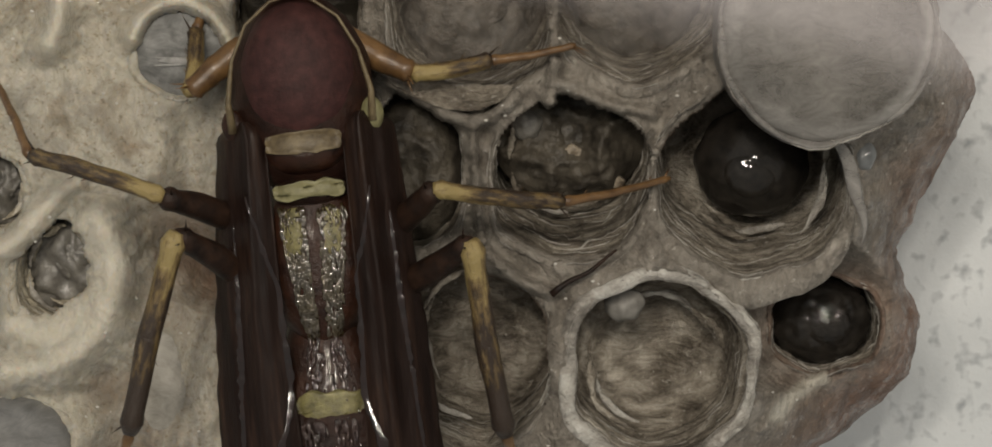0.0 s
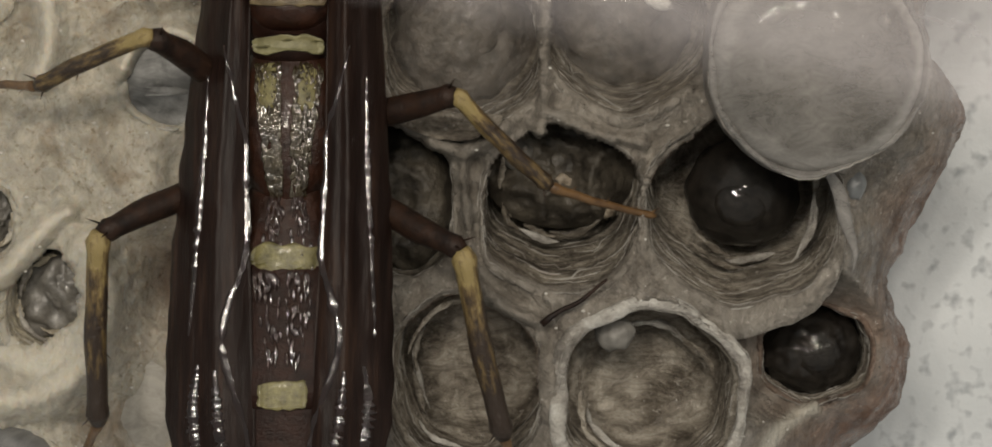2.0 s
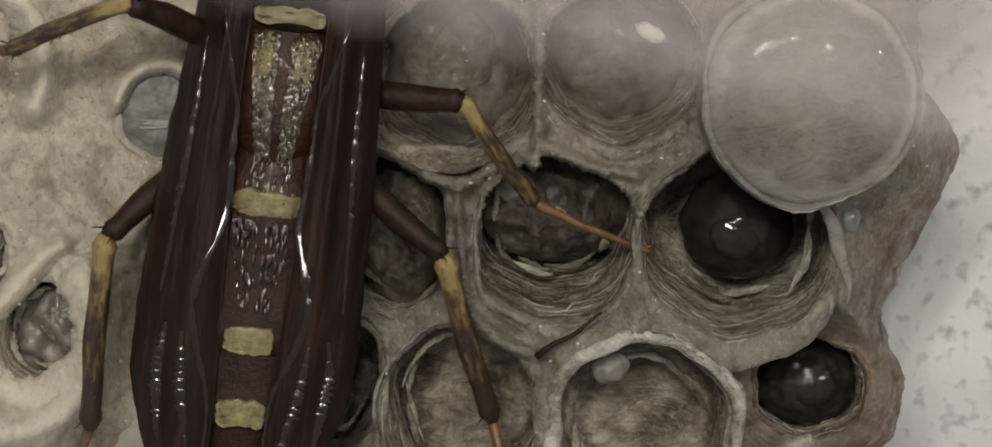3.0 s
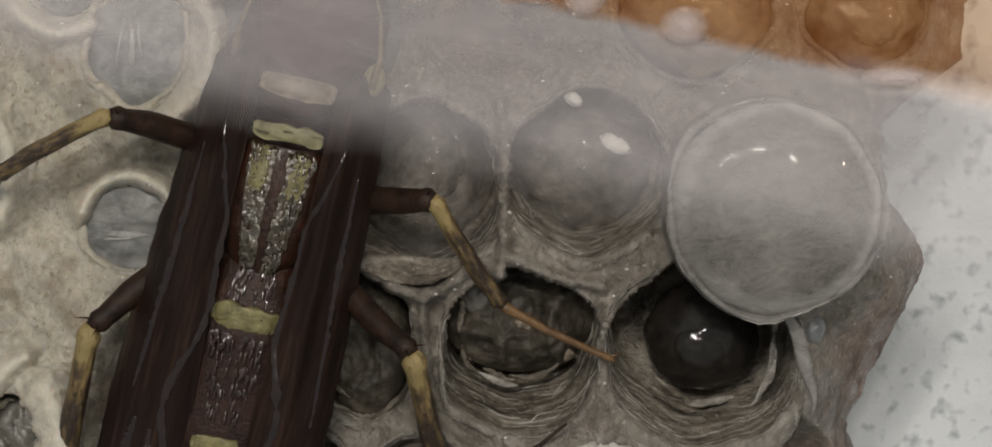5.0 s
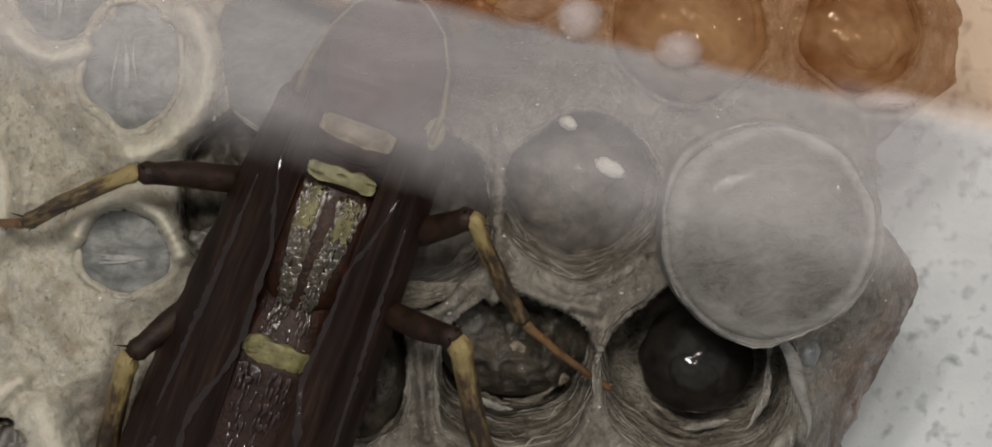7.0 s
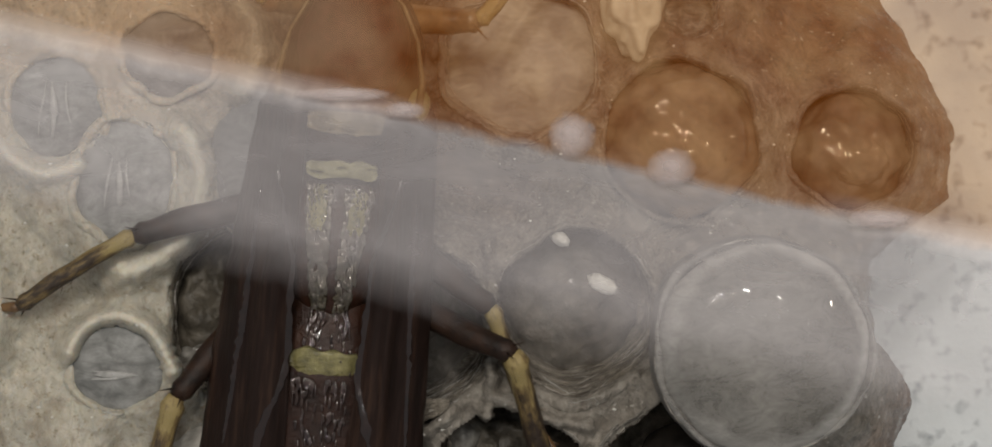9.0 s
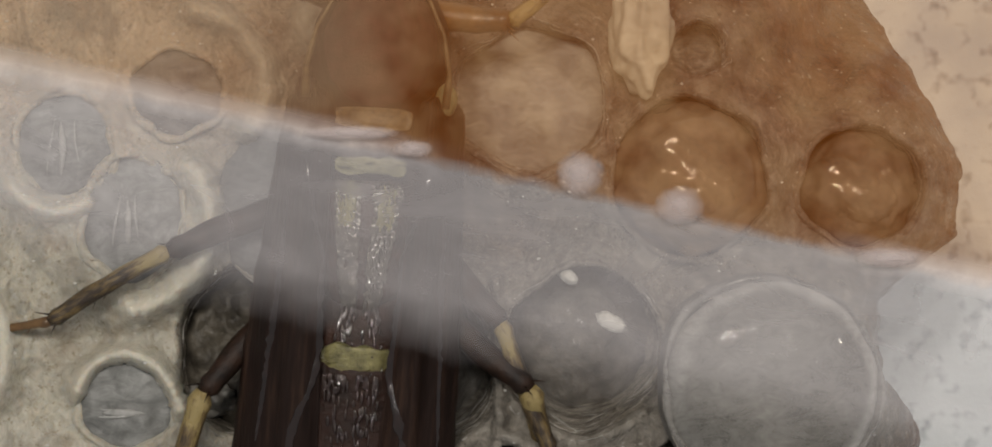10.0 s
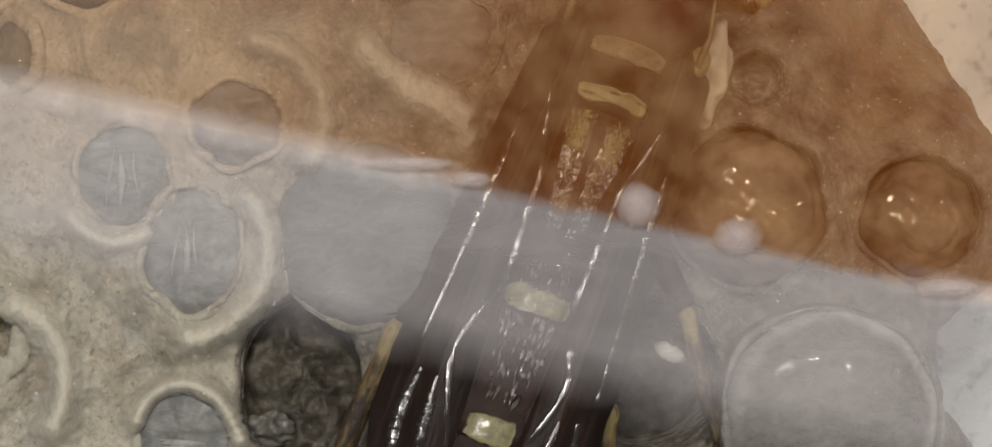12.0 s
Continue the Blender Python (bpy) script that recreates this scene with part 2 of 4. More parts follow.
for shiny in (larva_black, larva_amber, larva_wet, dome_silk):
    shiny.node_tree.nodes["Principled BSDF"].inputs["Coat Roughness"].default_value = 0.025
leg_amber = glossy("leg_amber", (0.05, 0.024, 0.010), (0.19, 0.105, 0.042), 0.35, 1.5, 0.5, 0.1, 0.03, 9.0)
leg_dark = glossy("leg_dark", (0.007, 0.0046, 0.0037), (0.036, 0.0175, 0.0105), 0.48, 1.6, 0.22, 0.0, 0.06, 7.0)


def leg_bands():
    """Tibia: yellow at the knee, dark brown below."""
    m, t, p, out = material("leg_bands")
    v = coords(t, 1000, 1000, 1000)
    sep = t.nodes.new("ShaderNodeSeparateXYZ")
    t.links.new(v, sep.inputs[0])
    n = noise_tex(t, coords(t, 2600, 2600, 700), 1.2, 6, 0.7)
    f = math_node(t, "MULTIPLY_ADD", sep.outputs["Z"], -0.15, math_node(t, "MULTIPLY_ADD", n, 2.6, -1.18))
    t.links.new(ramp(t, f, [(0.10, (0.29, 0.22, 0.09)), (0.36, (0.15, 0.10, 0.04)), (0.66, (0.03, 0.018, 0.011))]), p.inputs["Base Color"])
    p.inputs["Roughness"].default_value = 0.36
    bump(t, p, math_node(t, "ADD", n, noise_tex(t, v, 9.0, 4, 0.7)), 0.8, 0.07)
    return m


leg_tibia = leg_bands()


def wing_film():
    """Brown folded wing: thin chitin that glints, with darker stripes along it."""
    m, t, p, out = material("wing_film")
    n = noise_tex(t, coords(t, 2200, 160, 700), 1.2, 7, 0.7)
    fine = noise_tex(t, coords(t, 2400, 260, 1200), 2.4, 5, 0.7)
    t.links.new(ramp(t, n, [(0.30, (0.0065, 0.0037, 0.003)), (0.52, (0.0165, 0.0090, 0.0070)), (0.74, (0.048, 0.0265, 0.018))]), p.inputs["Base Color"])
    p.inputs["Roughness"].default_value = 0.36
    p.inputs["Specular IOR Level"].default_value = 0.14
    bump(t, p, math_node(t, "ADD", n, math_node(t, "MULTIPLY", fine, 0.6)), 0.55, 0.1)
    return m


wing_mat = wing_film()
vein_mat = glossy("vein_mat", (0.006, 0.0032, 0.0027), (0.02, 0.009, 0.007), 0.13, 2.0, 0.3, 1.0, 0.02, 5.0)


def speckled_top():
    m, t, p, out = material("speckled_top")
    v = coords(t, 1000, 1000, 1000)
    base = ramp(t, noise_tex(t, v, 0.25, 5, 0.65), [(0.3, (0.52, 0.55, 0.565)), (0.7, (0.655, 0.685, 0.70))])
    blot = noise_tex(t, v, 1.0, 2, 0.5)
    blot2 = noise_tex(t, v, 2.0, 2, 0.5)
    s = math_node(t, "ADD", math_node(t, "MULTIPLY", blot, 0.55), math_node(t, "MULTIPLY", blot2, 0.45))
    f = ramp(t, s, [(0.53, (0, 0, 0)), (0.72, (0.9, 0.9, 0.9))])
    t.links.new(mixc(t, f, base, (0.24, 0.262, 0.28)), p.inputs["Base Color"])
    p.inputs["Roughness"].default_value = 0.5
    bump(t, p, noise_tex(t, v, 2.0, 4, 0.6), 0.3, 0.1)
    return m


speckle_mat = speckled_top()


def film_plastic():
    """Clear film with a milky strip that fades on one side and an amber part beyond the crease."""
    m, t, p, out = material("film_plastic")
    v = coords(t, 1000, 1000, 1000)
    sep = t.nodes.new("ShaderNodeSeparateXYZ")
    t.links.new(v, sep.inputs[0])
    wob = noise_tex(t, v, 0.22, 3, 0.5)
    small = noise_tex(t, v, 0.9, 4, 0.6)
    # y of the film's own space runs across the strip, 0 at the crease
    y = math_node(t, "ADD", sep.outputs["Y"], math_node(t, "MULTIPLY_ADD", small, 0.5, -0.25))
    haze = ramp(t, math_node(t, "MULTIPLY_ADD", y, 0.1, math_node(t, "MULTIPLY_ADD", wob, 0.12, 0.94)),
                [(0.46, (0, 0, 0)), (0.54, (0.28, 0.28, 0.28)), (0.63, (0.78, 0.78, 0.78)), (0.98, (0.88, 0.88, 0.88))])
    milk = node(t, "ShaderNodeBsdfDiffuse", Color=(0.60, 0.565, 0.58, 1))
    amb = node(t, "ShaderNodeBsdfDiffuse")
    rich = ramp(t, math_node(t, "ADD", math_node(t, "MULTIPLY", wob, 0.6), math_node(t, "MULTIPLY", small, 0.4)),
                [(0.40, (0.32, 0.095, 0.018)), (0.60, (0.63, 0.325, 0.14))])
    faded = ramp(t, math_node(t, "MULTIPLY_ADD", sep.outputs["X"], -0.06, math_node(t, "MULTIPLY_ADD", wob, 0.8, -0.35)), [(0.1, (0, 0, 0)), (0.8, (0.92, 0.92, 0.92))])
    t.links.new(mixc(t, faded, rich, (0.44, 0.36, 0.29)), amb.inputs["Color"])
    clear = node(t, "ShaderNodeBsdfTransparent", Color=(1, 1, 1, 1))
    tint = node(t, "ShaderNodeBsdfTransparent", Color=(1.0, 0.86, 0.71, 1))
    a = t.nodes.new("ShaderNodeMixShader")
    wisp = noise_tex(t, coords(t, 260, 700, 500), 1.0, 6, 0.65, 1.0)
    t.links.new(math_node(t, "MULTIPLY", haze, math_node(t, "MULTIPLY_ADD", wisp, 0.36, 0.24)), a.inputs[0])
    t.links.new(clear.outputs[0], a.inputs[1])
    t.links.new(milk.outputs[0], a.inputs[2])
    b = t.nodes.new("ShaderNodeMixShader")
    b.inputs[0].default_value = 0.30
    t.links.new(tint.outputs[0], b.inputs[1])
    t.links.new(amb.outputs[0], b.inputs[2])
    step = ramp(t, math_node(t, "MULTIPLY_ADD", y, 1.2, 0.5), [(0.3, (0, 0, 0)), (0.7, (1, 1, 1))])
    c = t.nodes.new("ShaderNodeMixShader")
    t.links.new(step, c.inputs[0])
    t.links.new(a.outputs[0], c.inputs[1])
    t.links.new(b.outputs[0], c.inputs[2])
    # white scuffing along the crease at one end
    fluff = node(t, "ShaderNodeBsdfDiffuse", Color=(0.74, 0.68, 0.67, 1))
    band = ramp(t, math_node(t, "ABSOLUTE", math_node(t, "ADD", y, -0.1)), [(0.0, (1, 1, 1)), (0.55, (0, 0, 0))])
    along = ramp(t, math_node(t, "MULTIPLY_ADD", sep.outputs["X"], 0.03, 0.5), [(0.44, (0.7, 0.7, 0.7)), (0.50, (0.05, 0.05, 0.05)), (0.82, (0.05, 0.05, 0.05)), (0.9, (0.9, 0.9, 0.9))])
    d = t.nodes.new("ShaderNodeMixShader")
    t.links.new(math_node(t, "MULTIPLY", math_node(t, "MULTIPLY", band, along), math_node(t, "MULTIPLY_ADD", small, 1.4, -0.15)), d.inputs[0])
    t.links.new(c.outputs[0], d.inputs[1])
    t.links.new(fluff.outputs[0], d.inputs[2])
    t.links.new(d.outputs[0], out.inputs["Surface"])
    return m


def fluff_mat():
    """A loose tuft, thick in the middle and thinning to nothing."""
    m, t, p, out = material("fluff")
    tc = t.nodes.new("ShaderNodeTexCoord")
    mp = t.nodes.new("ShaderNodeMapping")
    mp.inputs["Location"].default_value = (-1, -1, 0)
    mp.inputs["Scale"].default_value = (2, 2, 0)
    t.links.new(tc.outputs["Generated"], mp.inputs["Vector"])
    ln = t.nodes.new("ShaderNodeVectorMath")
    ln.operation = "LENGTH"
    t.links.new(mp.outputs["Vector"], ln.inputs[0])
    n = noise_tex(t, coords(t, 1000, 1000, 1000), 1.6, 5, 0.6)
    f = ramp(t, math_node(t, "MULTIPLY_ADD", n, 0.5, math_node(t, "ADD", ln.outputs["Value"], -0.25)), [(0.12, (0.48, 0.48, 0.48)), (0.5, (0.26, 0.26, 0.26)), (0.8, (0, 0, 0))])
    p.inputs["Base Color"].default_value = (0.58, 0.5, 0.49, 1)
    p.inputs["Roughness"].default_value = 0.9
    clear = t.nodes.new("ShaderNodeBsdfTransparent")
    mx = t.nodes.new("ShaderNodeMixShader")
    t.links.new(f, mx.inputs[0])
    t.links.new(clear.outputs[0], mx.inputs[1])
    t.links.new(p.outputs[0], mx.inputs[2])
    t.links.new(mx.outputs[0], out.inputs["Surface"])
    return m


film_mat = film_plastic()
lint_mat = fluff_mat()


# ---- mesh helpers ----
def mesh_object(name, verts, faces, mat, parent=None, label="", smooth=True):
    """Vertices in millimetres to one mesh object."""
    me = bpy.data.meshes.new(name)
    me.from_pydata([(x * MM, y * MM, z * MM) for x, y, z in verts], [], faces)
    me.update()
    if smooth:
        me.polygons.foreach_set("use_smooth", [True] * len(me.polygons))
    me.materials.append(mat)
    ob = new(name, me)
    if parent is not None:
        ob.parent = parent
    if label:
        ob["label"] = label
    return ob


def rings(rows, close_start=False, close_end=False):
    """Rows of points, each row a ring, joined by quads."""
    n = len(rows[0])
    verts = [p for r in rows for p in r]
    faces = []
    for i in range(len(rows) - 1):
        a, b = i * n, (i + 1) * n
        for j in range(n):
            k = (j + 1) % n
            faces.append((a + j, a + k, b + k, b + j))
    for flag, i in ((close_start, 0), (close_end, len(rows) - 1)):
        if flag:
            c = np.mean(np.array(rows[i]), axis=0)
            verts.append(tuple(c))
            for j in range(n):
                k = (j + 1) % n
                faces.append((i * n + k, i * n + j, len(verts) - 1) if i == 0 else (i * n + j, i * n + k, len(verts) - 1))
    return verts, faces


def blob(cx, cy, cz, rx, ry, rz, rough=0.05, scale=1.0, nu=28, nv=18, seed=0.0):
    """A lumpy ball."""
    rows = []
    for i in range(1, nv):
        a = math.pi * i / nv
        row = []
        for j in range(nu):
            b = 2 * math.pi * j / nu
            d = Vector((math.sin(a) * math.cos(b), math.sin(a) * math.sin(b), math.cos(a)))
            k = 1 + rough * noise.noise(d * scale * 2 + Vector((seed, seed * 1.7, 0)))
            row.append((cx + rx * d.x * k, cy + ry * d.y * k, cz + rz * d.z * k))
        rows.append(row)
    return rings(rows, True, True)


def tube(path, radii, n=12, squash=1.0):
    """A tapered tube along a path."""
    rows = []
    pts = [Vector(p) for p in path]
    steep = abs((pts[-1] - pts[0]).normalized().z) > 0.8
    side = Vector((0, 1, 0)) if steep else Vector((0, 0, 1))
    for i, p in enumerate(pts):
        d = (pts[min(i + 1, len(pts) - 1)] - pts[max(i - 1, 0)]).normalized()
        u = d.cross(side)
        if u.length < 1e-3:
            u = d.cross(Vector((1, 0, 0)))
        u.normalize()
        w = u.cross(d)
        rows.append([tuple(p + (u * math.cos(2 * math.pi * j / n) + w * squash * math.sin(2 * math.pi * j / n)) * radii[i]) for j in range(n)])
    return rings(rows, True, True)


# ---- the comb ----
# plan x, y, half width, half height; rim height; shift of the floor (mm); depth; rim width (mm); kind
CELLS = [
    (1195, 304, 170, 182, 0.0, 0.3, 1.1, 5.0, 0.22, "larva"),
    (1040, 588, 166, 168, 0.1, 0.0, 0.3, 4.2, 0.5, "egg"),
    (1308, 512, 100, 88, -2.4, 0.0, 0.2, 3.6, 0.2, "larva_small"),
    (903, 286, 135, 150, -0.2, 0.0, 1.5, 4.6, 0.16, "crumbs"),
    (745, 570, 132, 166, -0.4, 0.5, 0.9, 4.0, 0.16, "open"),
    (652, 272, 90, 140, -0.6, 0.0, 0.4, 3.0, 0.16, "grey"),
    (1306, 54, 171, 172, 2.3, 0.0, 0.25, 5.0, 0.36, "dome"),
    (1008, 8, 138, 147, 0.0, 0.0, 0.8, 3.8, 0.18, "pale"),
    (745, 32, 138, 154, 0.0, 0.0, 0.8, 3.8, 0.18, "pale"),
    (1177, -276, 134, 134, -0.2, 0.0, 0.0, 4.0, 0.2, "amber"),
    (1450, -264, 108, 106, -1.2, 0.0, 0.0, 4.0, 0.2, "amber_low"),
    (571, -234, 152, 150, 0.0, 0.0, 0.0, 4.5, 0.35, "white"),
    (925, -405, 140, 130, -0.6, 0.0, 0.0, 1.5, 0.3, "flat"),
    (189, -324, 86, 92, 0.2, 0.0, 0.0, 3.0, 0.28, "slit"),
    (296, -208, 88, 112, 0.3, 0.0, 0.0, 3.0, 0.28, "slit"),
    (287, 80, 86, 84, -0.3, 0.0, 0.0, 3.0, 0.28, "slit_flat"),
    (90, 432, 90, 108, 0.0, 0.0, 0.2, 2.4, 0.4, "grey"),
    (-15, 305, 68, 80, 0.0, 0.0, 0.0, 2.5, 0.3, "grey"),
    (22, 715, 95, 92, -0.4, 0.0, 0.0, 2.5, 0.4, "white"),
    (364, -410, 84, 78, 0.1, 0.0, 0.0, 3.0, 0.28, "capped"),
    (690, -555, 105, 95, -0.4, 0.0, 0.0, 4.0, 0.5, "capped"),
    (5, -524, 55, 75, 0.0, 0.0, 0.0, 3.0, 0.4, "amber_low"),
    (124, -640, 80, 60, 0.0, 0.0, 0.0, 3.0, 0.4, "amber_low"),
    (-30, -75, 72, 90, 0.2, 0.0, 0.0, 3.0, 0.6, "open"),
    (1192, -482, 56, 54, -0.8, 0.0, 0.0, 1.6, 0.2, "hollow"),
    (545, 500, 100, 140, -1.0, 0.0, 0.0, 4.0, 0.3, "open"),
    (470, 2, 112, 148, -0.8, 0.0, 0.0, 2.0, 0.22, "pit"),
    (395, 250, 95, 110, -0.8, 0.0, 0.0, 3.0, 0.35, "lid"),
    (60, 165, 100, 92, -0.3, 0.0, 0.0, 3.0, 0.45, "lid"),
    (190, 215, 74, 80, -0.2, 0.0, 0.0, 3.0, 0.35, "lid"),
    (270, 590, 92, 110, -1.0, 0.0, 0.0, 3.0, 0.35, "lid"),
    (150, -105, 88, 92, -0.1, 0.0, 0.0, 3.0, 0.5, "lid"),
    (40, -330, 80, 95, 0.0, 0.0, 0.0, 3.0, 0.5, "lid"),
    (480, -470, 85, 80, -0.2, 0.0, 0.0, 3.0, 0.4, "lid"),
    (215, -540, 90, 85, -0.2, 0.0, 0.0, 3.0, 0.5, "lid"),
    (440, 770, 110, 110, -0.6, 0.0, 0.0, 4.0, 0.3, "open"),
    (880, 840, 130, 120, -0.4, 0.0, 0.0, 4.0, 0.3, "open"),
]
EDGE_Y = [-900, -760, -594, -414, -300, -181, -120, -81, 39, 60, 119, 150, 230, 390, 410, 500, 590, 640, 706, 800, 900]
EDGE_X = [1280, 1360, 1430, 1550, 1608, 1599, 1520, 1474, 1480, 1500, 1541, 1540, 1500, 1418, 1420, 1457, 1440, 1390, 1300, 1230, 1100]
GROUND = -14.0


def outline(a, seed, depth=0.0):
    """How far a cell's outline strays from an ellipse at the angle a."""
    q = Vector((math.cos(a) * 2 + seed * 3, math.sin(a) * 2, 0))
    sides = 0.006 if abs(seed - 6 * 1.37) < 0.01 else 0.03
    return (1 - sides * math.cos(6 * a + 0.5 * math.sin(seed)) * (1 - 0.6 * depth)) * (1 + 0.085 * noise.noise(q * 0.8) + 0.016 * noise.noise(q * 4))


ANGLES = np.linspace(-math.pi, math.pi, 181)
OUTLINES = [np.array([outline(a, number * 1.37) for a in ANGLES]) for number in range(len(CELLS))]


def rim_distance(px, py, number):
    """Millimetres outwards from a cell's rim."""
    x, y, rx, ry = CELLS[number][:4]
    u, v = (px - x) / rx, (py - y) / ry
    return (np.hypot(u, v) / np.interp(np.arctan2(-v, u), ANGLES, OUTLINES[number]) - 1) * (rx + ry) / 2 / SCALE


def comb_height(px, py):
    z = np.full(px.shape, -6.5)
    hole = np.full(px.shape, 99.0)
    for number, (x, y, rx, ry, top, bx, by, deep, rim, kind) in enumerate(CELLS):
        d = rim_distance(px, py, number)
        top = top - 2.3 if kind == "dome" else top
        c = top - 0.12 - 0.95 * np.maximum(d, 0) - 0.12 * np.maximum(d, 0) ** 2
        z = np.log(np.exp(2.2 * z) + np.exp(2.2 * c)) / 2.2
        hole = hole if kind == "lid" else np.minimum(hole, np.where(d < -0.22, top - deep - 1.2, 99.0))
    # the paper falls away like a crater round the low cells
    for number, (x, y, rx, ry, top, bx, by, deep, rim, kind) in enumerate(CELLS):
        if top < -1.1:
            z = np.minimum(z, top - 0.05 + 2.0 * np.maximum(rim_distance(px, py, number), 0) ** 1.2)
    return np.minimum(z, 0.9), hole


# ragged ridges of old paper: four points of a curve, height, half width
FLAPS = [((1030, 208), (1018, 222), (1028, 236), (1040, 240), 0.3, 0.10),
         ((600, 118), (655, 150), (705, 182), (745, 196), 0.3, 0.22), ((745, 196), (775, 188), (800, 165), (815, 150), 0.3, 0.22),
         ((745, 196), (750, 240), (752, 300), (762, 380), 0.2, 0.16), ((880, 130), (940, 158), (985, 175), (1030, 178), 0.2, 0.2),
         ((770, 400), (800, 430), (835, 455), (870, 462), 0.1, 0.22), ((870, 160), (878, 60), (880, -40), (870, -110), 0.3, 0.2)]
# thick fresh pulp built up round the cells of one flank
ARCS = [((150, 340), (215, 430), (170, 590), (10, 590), 0.25, 0.62), ((-10, 400), (50, 380), (60, 320), (120, 290), 0.2, 0.34),
        ((385, -290), (455, -200), (400, -90), (300, -70), 0.45, 0.46), ((20, -120), (105, -80), (110, 10), (78, 70), 0.3, 0.46),
        ((212, 60), (235, -20), (340, -20), (375, 90), 0.0, 0.26), ((395, -545), (500, -520), (535, -420), (480, -350), 0.2, 0.4),
        ((572, -530), (610, -470), (680, -470), (728, -425), 0.1, 0.44), ((640, -462), (680, -450), (715, -440), (735, -385), 0.1, 0.6), ((105, -260), (140, -215), (190, -215), (220, -235), 0.3, 0.28),
        ((20, 520), (60, 545), (110, 530), (140, 490), -0.2, 0.5),
        ((1230, 660), (1250, 628), (1275, 608), (1302, 598), -2.6, 0.2)]


def along(curve, n=24):
    a, b, c, d = curve[:4]
    f = np.linspace(0, 1, n)[:, None]
    return (1 - f) ** 3 * np.array(a) + 3 * f * (1 - f) ** 2 * np.array(b) + 3 * f * f * (1 - f) * np.array(c) + f ** 3 * np.array(d)


def comb():
    """The comb's surface, with two weights for each vertex: fresh pulp, and thin pale paper by the rims."""
    ny, nx = 440, 440
    verts, faces, pulp, pale = [], [], [], []
    ridges = [(along(c), c[4], c[5] * SCALE, 0) for c in FLAPS] + [(along(c), c[4], c[5] * SCALE * 1.15, 0.9 if c[0][0] > 560 and c[0][1] < -500 else 0.5 if c[0][1] < -500 else 0.8) for c in ARCS]
    ys = np.linspace(-860, 860, ny)
    for py in ys:
        right = np.interp(py, EDGE_Y, EDGE_X) + 8 * noise.noise(Vector((0, py * 0.03, 3))) + 2.5 * noise.noise(Vector((0, py * 0.11, 5))) + 1.0 * noise.noise(Vector((0, py * 0.3, 5)))
        xs = np.linspace(-420, right, nx)
        z, hole = comb_height(xs, np.full(nx, py))
        near = np.full(nx, 99.0)
        for number, (x, y, rx, ry, top, bx, by, deep, rim, kind) in enumerate(CELLS):
            if kind != "lid":
                near = np.minimum(near, np.abs(rim_distance(xs, np.full(nx, py), number)))
        for px, zz, hh, nr in zip(xs, z, hole, near):
            q = Vector((px / SCALE, py / SCALE, 0))
            n1, n2 = noise.noise(q * 2.1), noise.noise(q * 5.0)
            bumps = 0.26 * noise.noise(q * 0.7) + 0.13 * n1 + 0.06 * n2 + 0.03 * noise.noise(q * 11)
            if px < 520:
                bumps *= 1 - 0.45 * min(1, (520 - px) / 150)
                bumps += 0.6 * noise.noise(q * 0.55 + Vector((7, 3, 1))) * min(1, (520 - px) / 150)
            wp = 0.0
            for pts, h, w, fresh in ridges:
                if abs(pts[12][0] - px) > 180 or abs(pts[12][1] - py) > 200:
                    continue
                d2 = np.min((pts[:, 0] - px) ** 2 + (pts[:, 1] - py) ** 2)
                w *= (1 + 0.18 * n1 + 0.1 * n2) if fresh else (1 + 0.35 * n1 + 0.25 * n2)
                if d2 < 6 * w * w:
                    g = math.exp(-(d2 / (w * w)) ** (1.15 if fresh else 1.6))
                    zz += g * max(0.0, h + (0.5 if fresh else 0.25) - zz)
                    hh = hh if g < 0.25 else 99.0
                    if fresh:
                        wp = max(wp, g * fresh)
            out = (right - px) / SCALE
            zz = zz + bumps * (1 - 0.7 * wp) - 1.6 * math.exp(-out / 0.5)
            zz = min(zz, hh)
            verts.append(flat(px, py, zz))
            pulp.append(wp)
            pale.append(math.exp(-(nr / 0.45) ** 2) * (0.6 + 0.6 * n1))
        # the flank under the edge
        x, y, z0 = verts[-1]
        for k in range(1, 5):
            f = k / 4
            verts.append((x - 1.2 * f - 0.2 * noise.noise(Vector((y * 0.9, f * 3, 0))), y, z0 + (GROUND - z0) * f))
            pulp.append(0.0)
            pale.append(0.0)
    w = nx + 4
    for i in range(ny - 1):
        for j in range(w - 1):
            a = i * w + j
            faces.append((a, a + w, a + w + 1, a + 1))
    return verts, faces, pulp, pale


nest = new("wasp_nest", None)
tagged(nest, "open grey and cream paper wasp nest with larvae in its cells", "wasp nest")
cv, cf, pulp, pale = comb()
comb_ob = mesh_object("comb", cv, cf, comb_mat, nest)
for name, values in (("pulp", pulp), ("pale", pale)):
    comb_ob.data.attributes.new(name, "FLOAT", "POINT").data.foreach_set("value", values)


# cells whose lip is broader on the near side, in millimetres
LIPS = {(1195, 304): 0.42, (903, 286): 0.1, (1008, 8): 0.15, (745, 32): 0.15}


